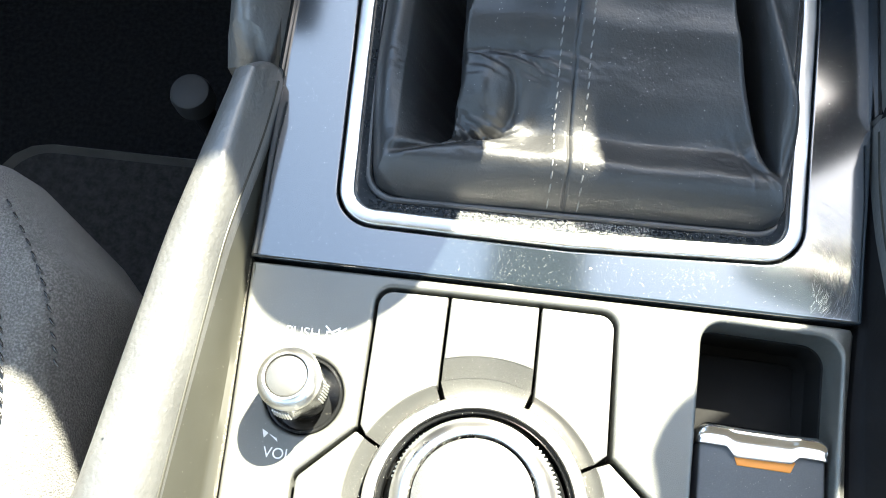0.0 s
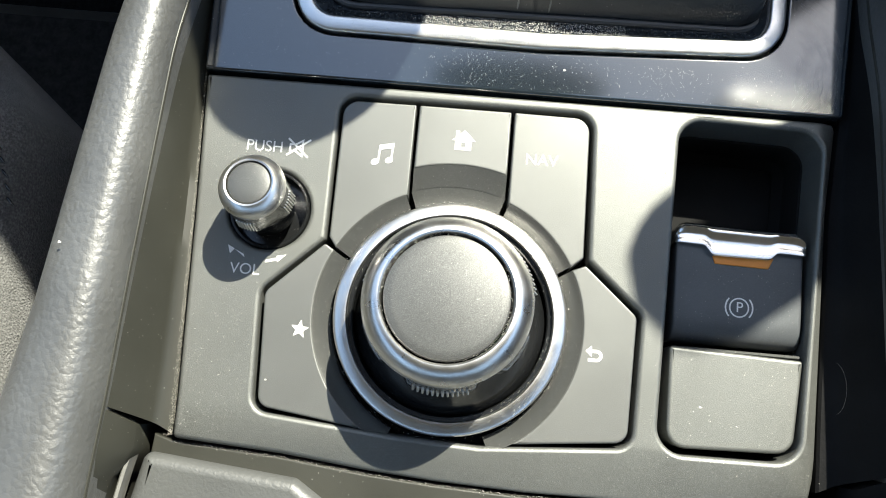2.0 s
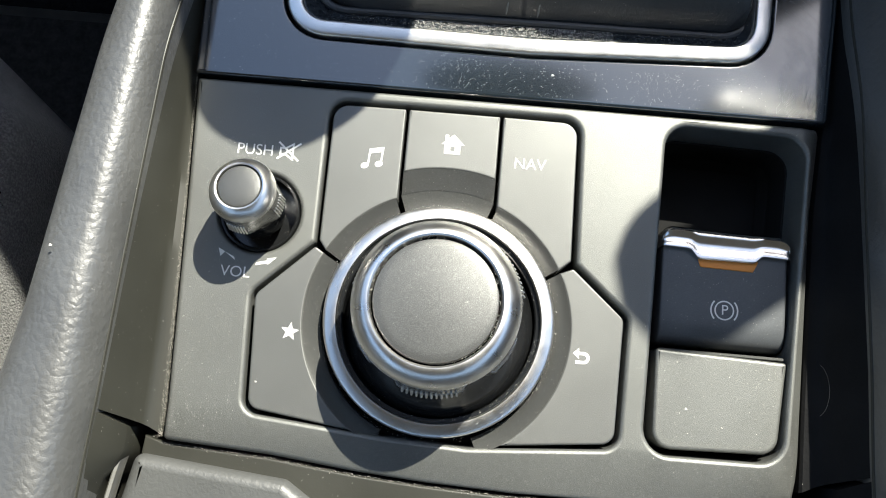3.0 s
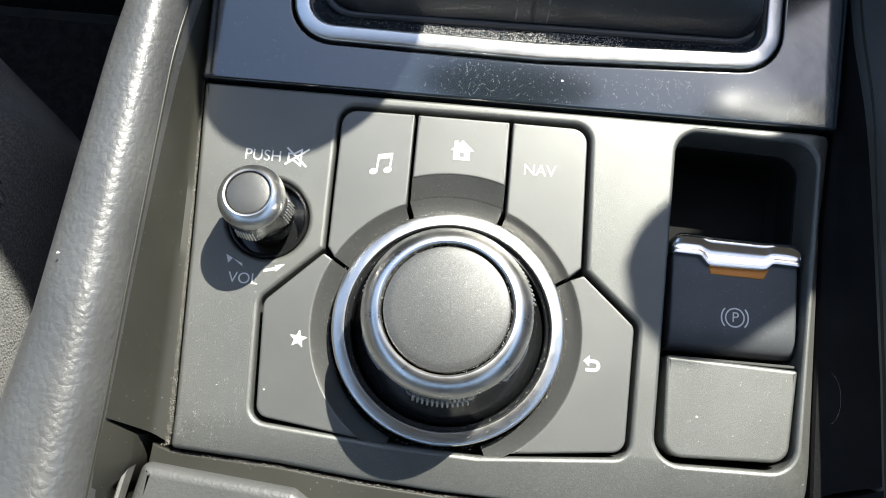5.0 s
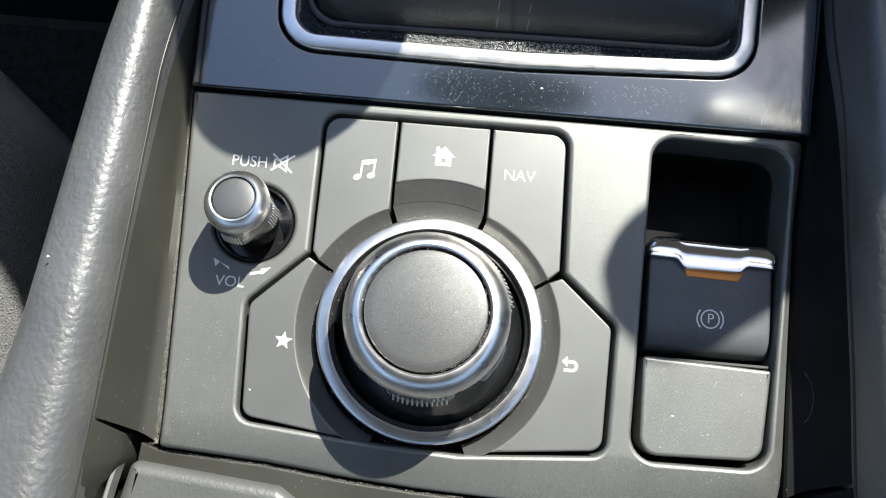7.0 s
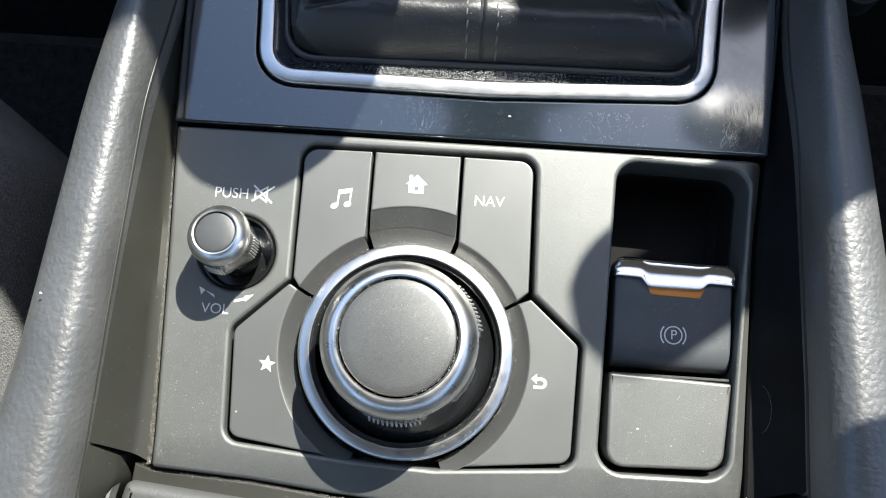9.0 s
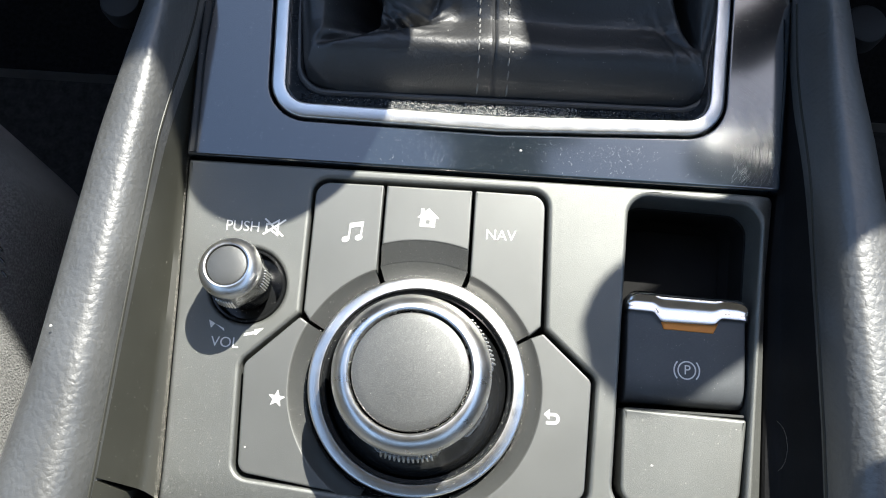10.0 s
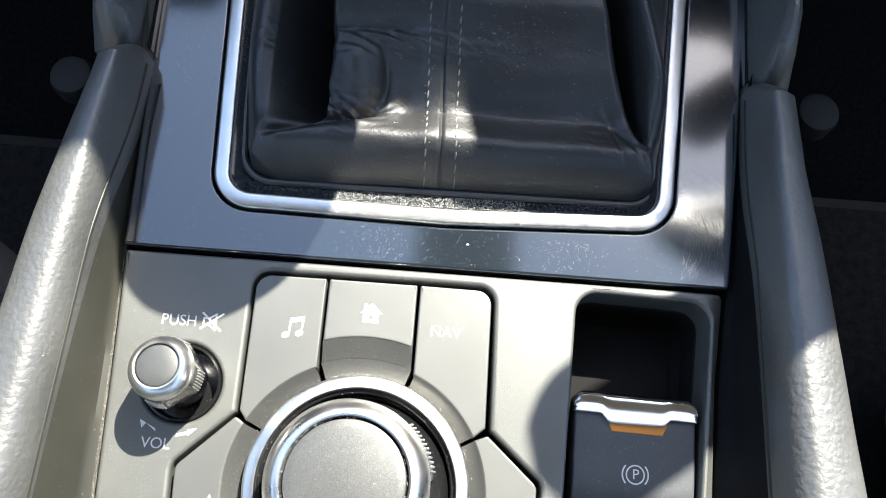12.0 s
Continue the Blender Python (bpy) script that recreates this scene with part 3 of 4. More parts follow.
bm = lathe([(19.4, 20.9), (20.9, 21.2), (21.3, 21.9), (21.15, 23.0), (20.5, 24.5), (19.4, 26.0), (18.2, 27.0), (17.2, 27.45), (16.6, 27.45), (16.2, 27.1), (16.0, 26.3), (15.9, 24.0)])
part("chrome_rim", bm, BRIGHT, rotary)
bm = lathe([(15.45, 24.4), (15.45, 26.1), (15.3, 26.45), (14.9, 26.65), (13, 26.85), (10, 27.1), (6, 27.35), (3, 27.45), (0, 27.5)])
part("cap", bm, CAP, rotary, "speckled matt grey top")
for row_angle in (-math.pi / 2, math.pi / 6, 5 * math.pi / 6):
    for k in range(12):
        a = row_angle + (k - 5.5) * 0.056
        bm = block(-0.3, 0.3, -0.75, 0.75, -1.7, 1.7, 0.25, 1)
        m = Matrix.Rotation(a, 4, "Z") @ Matrix.Translation((21.75, 0, 16.6)) @ Matrix.Rotation(radians(-14), 4, "Y") @ Matrix.Rotation(math.pi / 2, 4, "Z")
        bmesh.ops.transform(bm, matrix=m, verts=bm.verts)
        part("grip_rib", bm, CHROME, band)
for ob in rotary.children:
    if ob.name.split(".")[0] not in ("base_ring", "inner_step"):
        ob.matrix_basis = LEAN_TILT

# ---- volume knob ----
volume = thing("volume_knob", "small chrome push knob with a grey top in a dark collar", "knob", at=(-51.9, 26.6, 0))
part("collar", lathe([(11.2, -9), (11.2, -0.6), (10.9, -0.1), (10.3, -0.2), (9.9, -1.2), (9.7, -6), (3, -6)], 64), BLACK, volume, "black collar")
part("grip", lathe([(6.5, -5.5), (7.4, -2), (7.8, 2.5), (8.0, 5.5), (8.0, 6.8), (7.6, 7.6)], 64), BLACK, volume)


def vol_scallop(a, k):
    d = abs((a + radians(55) + math.pi / 4) % (math.pi / 2) - math.pi / 4)
    cut = min(1.0, math.cos(0.47) / math.cos(min(d, 0.47))) - 1
    return (0.2, 0.7, 1.0, 1.0, 0.9, 0.4, 0.0, 0.0)[k] * 9.3 * cut


vol_band = part("grip_band", lathe([(7.2, 6.2), (8.4, 6.6), (9.3, 7.3), (9.45, 8.2), (9.2, 11.0), (8.9, 13.6), (8.6, 15.2), (8.2, 15.5)], 96, vol_scallop), bpy.data.materials["brushed_dark_chrome"], volume)
part("chrome_rim", lathe([(8.2, 14.9), (8.75, 15.3), (8.85, 16.0), (8.6, 17.1), (7.9, 18.4), (7.0, 19.4), (6.4, 19.8), (5.95, 19.7), (5.75, 18.4)], 72), BRIGHT, volume)
part("cap", lathe([(5.65, 18.0), (5.65, 19.1), (5.4, 19.45), (4.8, 19.6), (2.5, 19.8), (0, 19.85)], 64), CAP, volume)
for row_angle in [radians(-100 + 90 * k) for k in range(4)]:
    for k in range(7):
        a = row_angle + (k - 3) * 0.085
        bm = block(-0.2, 0.2, -0.35, 0.35, -2.2, 2.2, 0.12, 1)
        bmesh.ops.transform(bm, matrix=Matrix.Rotation(a, 4, "Z") @ Matrix.Translation((9.2, 0, 10.6)) @ Matrix.Rotation(radians(-6), 4, "Y") @ Matrix.Rotation(math.pi / 2, 4, "Z"), verts=bm.verts)
        part("grip_rib", bm, CHROME, vol_band)
for ob in volume.children:
    if ob.name.split(".")[0] != "collar":
        ob.matrix_basis = Matrix.Translation((-0.0007, 0.0005, 0)) @ Matrix.Rotation(radians(-5.0), 4, "X") @ Matrix.Rotation(radians(-2.0), 4, "Y")

# ---- parking brake switch in its recess ----
recess = thing("switch_recess", "deep black finger recess in front of the parking brake switch", "recess", at=(0, 0, 0))
rl = dense(RECESS, 4)
rows = [[Vector((p.x, p.y, z)) for p in inset(rl, d)] for d, z in ((-0.2, -13.5), (0.5, -14.0), (1.5, -24), (4, -27))]
bm = sweep(rows, True, False)
part("side", bm, VOID, recess)
part("floor", plate(inset(rl, 4), [], -26.8, -27.9, 0.3), VOID, recess, "dusty black recess floor")

brake = thing("parking_brake_switch", "dark parking brake switch with a chrome lip and orange strip", "switch")


def switch_body():
    """A flat-topped key whose rear end rolls down."""
    rows = []
    for y, z in ((30.0, -3.5), (24, -3.5), (18, -3.5), (12, -3.5), (8.0, -3.5), (6.4, -3.56), (5.0, -3.75), (3.8, -4.1), (2.7, -4.6), (1.8, -5.3), (1.1, -6.2), (0.7, -7.4), (0.5, -9.0)):
        t = (27 - y) / 27
        xl, xr = 61.5 - 0.3 * t, 96.6 - 0.5 * t
        rows.append([Vector((xl, y, -13)), Vector((xl, y, z - 0.7)), Vector((xl + 0.12, y, z - 0.3)), Vector((xl + 0.35, y, z - 0.08)), Vector((xl + 0.8, y, z)),
                     Vector((xr - 0.8, y, z)), Vector((xr - 0.35, y, z - 0.08)), Vector((xr - 0.12, y, z - 0.3)), Vector((xr, y, z - 0.7)), Vector((xr, y, -13))])
    return sweep(rows, True)


switch_key = part("body", switch_body(), SWITCH, brake)
strip = dense(rounded([(71.2, 25.5, 0.2), (88.4, 25.2, 0.2), (86.9, 22.15, 0.2), (72.2, 22.5, 0.2)], 2), 2.5)
part("indicator", plate(strip, [], -3.2, -8, 0.15), ORANGE, brake, "orange indicator strip")


def chrome_lip():
    """A straight rounded bar with round front corners; its rear edge steps back in the middle for the indicator."""
    rows = []
    for k in range(61):
        t = 0.5 - 0.5 * math.cos(math.pi * k / 60)
        x = 61.1 + 35.9 * t
        edge = min(t, 1 - t) * 35.9
        rc, re = 3.6, 1.0
        front = 33.9 - 0.9 * t - (rc - math.sqrt(rc * rc - max(0, rc - edge) ** 2))
        drop = re - math.sqrt(re * re - max(0, re - edge) ** 2)
        rear = 27.4 - 1.2 * t - (2.9 - 1.2 * t) * smooth01(7.6, 10.4, edge)
        row = []
        for d, z in ((0.0, -9.5), (0.0, -4.8), (0.04, -3.4), (0.1, -2.5), (0.17, -2.0), (0.25, -1.8), (0.33, -1.95), (0.42, -2.3), (0.52, -2.5), (0.64, -2.42), (0.78, -2.15), (0.9, -1.9), (0.97, -1.95), (1.0, -2.3), (1.0, -9.5)):
            row.append(Vector((x, front + (rear - front) * d, z - drop if z > -9 else z)))
        rows.append(row)
    return sweep(rows, True)


part("chrome_lip", chrome_lip(), POLISHED, brake)
ring_out, ring_in = disc(79.2, 10.8, 2.75, 2.75, n=32), disc(79.2, 10.8, 2.35, 2.35, n=32)
printed([ring_out], switch_key, holes=[ring_in], z=-3.3, name="symbol")
lettered("P", 4.0, (79.3, 10.8), switch_key, z=-3.3, name="symbol")
for s in (-1, 1):
    printed([stroke([(79.2 + s * 3.7 * math.cos(a), 10.8 + 3.7 * math.sin(a)) for a in [radians(-42 + 84 * k / 10) for k in range(11)]], 0.42)], switch_key, z=-3.3, name="symbol")

blank = thing("blank_cover", "dusty grey blank cover plate below the parking brake switch", "cover plate")
cover_loop = dense(rounded([(60.4, -1.3, 0.8), (96.1, -2.4, 0.8), (93.6, -27.2, 5), (60.2, -28.2, 5)], 6), 3)
part("plate", plate(cover_loop, [], -1.6, -13, 0.9), PLASTIC, blank)
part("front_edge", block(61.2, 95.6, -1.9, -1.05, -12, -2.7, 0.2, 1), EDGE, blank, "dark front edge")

# ---- shift boot ----
boot = thing("shift_boot", "creased black leather gear lever boot with grey stitching", "gear boot")
outer_ring = inset(TRIM_HOLE, 0.9)
rows = [[Vector((p.x, p.y, z)) for p in inset(outer_ring, d)] for d, z in ((0, -8), (0.0, 0.5), (0.12, 0.85), (0.4, 1.1), (0.9, 1.25), (2.4, 1.5), (3.8, 1.62), (4.3, 1.55), (4.6, 1.3), (4.75, 0.8), (4.8, -6))]
part("chrome_frame", sweep(rows, True, False), CHROME, boot, "satin chrome frame")
rows = [[Vector((p.x, p.y, z)) for p in inset(outer_ring, d)] for d, z in ((4.75, 0.3), (5.2, 0.4), (7.0, -0.4), (9.0, -1.8), (12.5, -3.4), (13.5, -9))]
part("inner_frame", sweep(rows, True, False), DUSTY, boot, "dusty black inner frame")

BX0, BX1, BY0, BY1 = -43.0, 83.5, 90.3, 216.0


def boot_height(x, y):
    """Leather surface: a puffed hem, a deep pocket, a bulge with creases, two side rolls, and a rear face rising to the lever."""
    e = min(x - (BX0 - 4.8 * smooth01(88, 140, y)), (BX1 + 4.0 * (y - 92) / 60) - x)
    hem = y - BY0 - 0.028 * (x - 16) * 0.6
    d = min(e, hem, BY1 - y)
    base = -4 + 15.5 * (1 - math.exp(-max(0, min(e / 2.4, hem / 4.6, BY1 - y))))
    rise = 0.4 * max(0, min(y, 165) - 112) + 6 * smooth01(150, 180, y)
    left_line = -31 + 12.5 * smooth01(101, 109, y) - 1.0 * smooth01(112, 160, y) + 1.5 * noise.noise(Vector((0.3, y * 0.09, 6.1))) + 0.6 * noise.noise(Vector((1.3, y * 0.3, 2.1)))
    right_line = 76.0 - 0.24 * (y - 106)
    mid = smooth01(left_line - 1.0, left_line + 2.5, x) * smooth01(right_line + 1.5, right_line - 6.0, x)
    z = base + rise * mid
    depth = smooth01(101, 128, y)
    # pocket beside the lever, with a steep edge and a slanting crease at its foot
    foot = 100.5 + 0.28 * (x + 36)
    across = min(1.0, max(0.0, (x + 36) / (left_line + 36)))
    pocket = across ** 1.2 * smooth01(left_line + 1.2, left_line - 1.2, x) * smooth01(foot - 1.5, foot + 8, y)
    z -= (14 + 26 * depth) * pocket
    z -= 3.6 * math.exp(-((y - foot - 1.0) / 1.7) ** 2) * smooth01(-40, -33, x) * smooth01(3, -9, x)
    z += 4.0 * depth * math.exp(-((x + 40.5) / 4.5) ** 2)
    # deep fold and roll on the other side
    fold = x - right_line
    z -= (6 + 13 * depth) * smooth01(103, 113, y) * math.exp(-((fold - 1.5) / (1.5 + 1.2 * depth if fold < 1.5 else 1.1 + 0.3 * depth)) ** 2)
    z += 12.0 * depth * math.exp(-((fold - 8.0) / 5.2) ** 2)
    # hem roll and the hollow behind it
    z += 3.4 * math.exp(-((y - 101) / 5.5) ** 2) * smooth01(-44, -30, x) * smooth01(86, 74, x) - 2.4 * math.exp(-((y - 114) / 6.5) ** 2) * mid
    z -= 4.0 * math.exp(-((x - 4) / 7.5) ** 2 - ((y - 117) / 8) ** 2)
    # bulge with its curved crease and wrinkles
    z += 5.6 * math.exp(-((x + 10) / 7.0) ** 2 - ((y - 121) / 9) ** 2)
    ring_d = math.hypot(x + 10, (y - 121) * 0.85)
    facing = max(0.0, math.cos(math.atan2(y - 121, x + 10) + 0.35))
    wobble = 1.6 * noise.noise(Vector((x * 0.15, y * 0.15, 4.4)))
    z -= 2.6 * facing * math.exp(-((ring_d - 9.6 + wobble) / 1.5) ** 2)
    low = math.exp(-((x + 9) / 8) ** 2 - ((y - 110.5) / 4.5) ** 2)
    z += 0.7 * low * math.sin(2.1 * (y - 0.045 * (x + 6) ** 2) + 1.2 * noise.noise(Vector((x * 0.2, y * 0.2, 8.3))))
    upper = math.exp(-((y - 130.5 - 0.06 * x) / 4.0) ** 2) * smooth01(-21, -14, x) * smooth01(26, 4, x)
    z -= 2.0 * math.exp(-((y - 134 - 0.05 * x) / 2.0) ** 2) * smooth01(-22, -14, x) * smooth01(16, 2, x)
    z += 0.5 * upper * math.sin(1.9 * y + 0.5 * x + 2.5 * noise.noise(Vector((x * 0.12, y * 0.2, 1.7))))
    z += 1.6 * math.exp(-((y - 142) / 5.0) ** 2) * mid
    # crow's feet by the fold
    star_x, star_y = x - 71.5, y - 108
    spread = math.exp(-(math.hypot(star_x, star_y) / 9) ** 2)
    z -= 0.9 * math.exp(-((star_x + 0.75 * star_y) / 1.0) ** 2) * spread + 0.6 * math.exp(-((star_x + 0.35 * star_y + 3) / 0.8) ** 2) * spread + 0.5 * math.exp(-((star_x + 1.4 * star_y) / 1.2) ** 2) * spread
    n1 = noise.noise(Vector((x * 0.05, y * 0.07, 0.3)))
    n2 = noise.noise(Vector((x * 0.16, y * 0.35, 5.1)))
    wr = math.exp(-((x + 16) / 6) ** 2 - ((y - 110) / 7) ** 2) + 0.4 * math.exp(-((x - 66) / 9) ** 2 - ((y - 110) / 7) ** 2) + 0.5 * math.exp(-((y - 131) / 5) ** 2) * smooth01(40, 5, x)
    n3 = noise.noise(Vector((x * 0.5 + 0.3 * y, y * 0.8, 2.2)))
    z += 1.5 * n1 * mid + ((0.12 + 1.1 * wr) * n2 + (0.04 + 0.5 * wr) * n3) * smooth01(2, 8, d)
    seam = 17.0 - 0.035 * (y - 92)
    z -= 0.9 * math.exp(-((x - seam) / 0.5) ** 2)
    z += 0.7 * math.exp(-((x - seam) / 6.5) ** 4)
    return z


def leather():
    bm = bmesh.new()
    nx, ny = 300, 280
    grid = []
    for j in range(ny + 1):
        y = BY0 + (BY1 - BY0) * (j / ny) ** 1.25
        x0, x1 = BX0 - 4.8 * smooth01(88, 140, y), BX1 + 4.0 * (y - 92) / 60
        row = []
        for i in range(nx + 1):
            x = x0 + (x1 - x0) * i / nx
            corner = 0.0
            cx, cy = min(i, nx - i) / nx * (x1 - x0), y - BY0
            if cx < 15 and cy < 15:
                corner = max(0, math.hypot(15 - cx, 15 - cy) - 15)
            row.append(bm.verts.new((x, y, max(-9.0 if corner > 0.5 else -40, boot_height(x, y) - 3.0 * corner))))
        grid.append(row)
    for j in range(ny):
        for i in range(nx):
            f = bm.faces.new((grid[j][i], grid[j][i + 1], grid[j + 1][i + 1], grid[j + 1][i]))
            f.smooth = True
    return bm


hide = part("leather", leather(), LEATHER, boot)
edge_loop = dense(rounded([(-43.4, 89.5, 10), (84.0, 91.2, 10), (92.5, 215, 8), (-48.6, 215, 8), (-48.2, 140, 0)], 8), 3)
rows = []
for k in range(11):
    a = 2 * math.pi * k / 10
    rows.append([Vector((p.x, p.y, -1.7 + 1.25 * math.sin(a))) for p in inset(edge_loop, 1.25 * math.cos(a))])
part("piping", sweep(rows, True, False), LEATHER, boot, "rolled leather edge")
rng_st = random.Random(3)
for offset in (-4.6, 4.4):
    y = 91.5
    while y < 168:
        x = 17.0 - 0.035 * (y - 92) + offset
        bm = bmesh.new()
        bmesh.ops.create_uvsphere(bm, u_segments=8, v_segments=6, radius=1)
        x += rng_st.uniform(-0.12, 0.12)
        ya, yb = y, y + rng_st.uniform(1.7, 2.2)
        za, zb = boot_height(x, ya), boot_height(x, yb)
        d = Vector((0.25, yb - ya, zb - za))
        m = Matrix.Translation((x, (ya + yb) / 2, (za + zb) / 2 + 0.12)) @ d.to_track_quat("Y", "Z").to_matrix().to_4x4() @ Matrix.Diagonal((0.3, d.length / 2, 0.26, 1))
        bmesh.ops.transform(bm, matrix=m, verts=bm.verts)
        for f in bm.faces:
            f.smooth = True
        part("stitch", bm, THREAD, hide)
        y += 2.75

# ---- gear lever above the boot ----
lever = thing("gear_lever", "black gear lever with a rounded leather knob", "gear lever")
bm = lathe([(0, 0), (9, 0), (8, 30), (7, 62), (0, 62)], 32)
axis = Vector((-8, 31, 85)).normalized()
tilt = axis.to_track_quat("Z", "Y").to_matrix().to_4x4()
bmesh.ops.transform(bm, matrix=Matrix.Translation((16, 158, 45)) @ tilt, verts=bm.verts)
part("stick", bm, BLACK, lever)
bm = lathe([(0, -30), (10, -28.5), (18, -24), (25, -15), (29, -2), (28.5, 8), (24, 18), (15, 25.5), (7, 28), (0, 28.5)], 48)
bmesh.ops.transform(bm, matrix=Matrix.Translation((9, 188.6, 130)) @ tilt, verts=bm.verts)
part("knob", bm, LEATHER, lever)

# ---- display on the dashboard, steering wheel and mirror above the console ----
def strut(a, b, r):
    bm = lathe([(0, 0), (r, 0), (r, (Vector(b) - Vector(a)).length), (0, (Vector(b) - Vector(a)).length)], 16)
    bmesh.ops.transform(bm, matrix=Matrix.Translation(a) @ (Vector(b) - Vector(a)).to_track_quat("Z", "Y").to_matrix().to_4x4(), verts=bm.verts)
    return bm


display = thing("infotainment_display", "flat black display standing on the dashboard", "display")
part("housing", block(-135, 178, 474, 486, 345, 500, 5, 3), BLACK, display)
part("screen", block(-128, 171, 472.6, 473.8, 353, 493, 0), GLOSS, display)
part("foot", block(-60, 50, 478, 560, 160, 352, 10, 2), DASH, display)
# steering column on the driver's side, with its wheel and stalk
WHEEL = Matrix.Translation((372, 188, 330)) @ Matrix.Rotation(radians(65), 4, "X")


def ring(radius, tube, squash=1.0, seg=96, around=16):
    rows = []
    for k in range(seg + 1):
        a = 2 * math.pi * k / seg
        rows.append([Vector(((radius + tube * math.cos(b)) * math.cos(a), (radius + tube * math.cos(b)) * math.sin(a), tube * squash * math.sin(b))) for b in [2 * math.pi * j / around for j in range(around)]])
    return sweep(rows, True, False)


def set_on_wheel(bm):
    bmesh.ops.transform(bm, matrix=WHEEL, verts=bm.verts)
    return bm


wheel = thing("steering_wheel", "black leather three-spoke steering wheel beside the console", "steering wheel")
part("rim", set_on_wheel(ring(185, 16)), LEATHER, wheel)
part("hub", set_on_wheel(lathe([(0, -14), (44, -12), (64, -16), (72, -26), (70, -44), (0, -48)], 48)), DASH, wheel)
for turn in (0, 180, 270):
    spoke = block(60, 178, -17, 17, -30, -16, 5, 2)
    for v in spoke.verts:
        v.co.z += 18 * smooth01(80, 175, v.co.x)
    bmesh.ops.transform(spoke, matrix=Matrix.Rotation(radians(turn), 4, "Z"), verts=spoke.verts)
    part("spoke", set_on_wheel(spoke), DASH, wheel)
column = thing("steering_column", "black plastic steering column shroud below the dashboard", "steering column")
part("shroud", set_on_wheel(lathe([(0, -60), (46, -60), (54, -70), (58, -150), (66, -330), (0, -330)], 40)), DASH, column)
stalk = thing("indicator_stalk", "dark indicator stalk with a broad rounded tip", "stalk")
rows = []
tip, root = Vector((176, 254, 300)), Vector((345, 358, 250))
along = (root - tip).normalized()
across = Vector((-along.y, along.x, 0)).normalized()
for k in range(41):
    f = k / 40
    d = f * (root - tip).length
    w = 21.5 * math.sqrt(1 - max(0, 1 - d / 21.5) ** 2) + 0.05
    rows.append([tip + along * d + across * (w * math.cos(b)) + Vector((0, 0, 0.36 * w * math.sin(b))) for b in [2 * math.pi * j / 20 for j in range(20)]])
part("lever", sweep(rows, True), BLACK, stalk)

# interior mirror hanging at the top of the windscreen
mirror = thing("rear_view_mirror", "dark interior mirror hanging above the console", "mirror")
bm = bmesh.new()
bmesh.ops.create_uvsphere(bm, u_segments=40, v_segments=20, radius=1)
for v in bm.verts:
    q = (abs(v.co.x) ** 3 + 1e-9) ** (1 / 3)
    v.co = Vector((v.co.x * 96, v.co.y * 24, v.co.z * 40 * (1 - 0.12 * q)))
for f in bm.faces:
    f.smooth = True
bmesh.ops.transform(bm, matrix=Matrix.Translation((46, 322, 625)) @ Matrix.Rotation(radians(-42), 4, "X"), verts=bm.verts)
part("housing", bm, DASH, mirror)
part("stem", strut((46, 330, 640), (46, 345, 748), 9), DASH, mirror)
# unseen block, added to carry the mirror and darken the trim's reflection
overhead = thing("overhead_console", "unseen light grey overhead console, added to darken the trim's reflection", "overhead console")
part("body", plate(dense(rounded([(-22, 104, 4), (114, 104, 4), (104, 392, 40), (-10, 392, 40)], 10), 12), [], 784, 744, 8), LINER, overhead)

# ---- seats and floor mats beside the console ----
def seat_cushion(x0, x1, label):
    seat = thing("seat", label, "seat")
    loop = dense(rounded([(x0, 66, 30), (x0 + 50, 114, 24), (x1 - 50, 114, 24), (x1, 66, 30), (x1, -480, 40), (x0, -480, 40)], 10), 12)
    bm = bmesh.new()
    rings = []
    for d, z in ((8, -190), (3, -130), (0, -92), (1, -74), (4, -61), (9, -53), (15, -49.5)):
        rings.append([bm.verts.new((p.x, p.y, z - 0.0)) for p in inset(loop, d)])
    n = len(loop)
    for a, b in zip(rings, rings[1:]):
        for i in range(n):
            f = bm.faces.new((a[i], a[(i + 1) % n], b[(i + 1) % n], b[i]))
            f.smooth = True
    f = bm.faces.new(rings[-1])
    return part("cushion", bm, FABRIC, seat)


def seat_seam(seat, x0, y0, x1, y1, z):
    """A sewn seam: a row of slanting stitches in a shallow groove."""
    n = int(math.hypot(x1 - x0, y1 - y0) / 5.2)
    for k in range(n):
        t = (k + 0.5) / n
        x, y = x0 + (x1 - x0) * t + 5 * math.sin(math.pi * t), y0 + (y1 - y0) * t
        bm = bmesh.new()
        bmesh.ops.create_uvsphere(bm, u_segments=8, v_segments=6, radius=1)
        bmesh.ops.transform(bm, matrix=Matrix.Translation((x, y, z)) @ Matrix.Rotation(math.atan2(y1 - y0, x1 - x0) + 0.25, 4, "Z") @ Matrix.Diagonal((2.2, 0.5, 0.5, 1)), verts=bm.verts)
        part("stitch", bm, BLACK, seat)


seat_l = seat_cushion(-640, -153, "grey woven fabric car seat cushion, partly sunlit")
seat_seam(seat_l, -189, 92, -152, 30, -50.0)
seat_seam(seat_l, -200, 88, -166, 10, -48.0)
seat_cushion(245, 740, "grey woven fabric car seat cushion in shade")


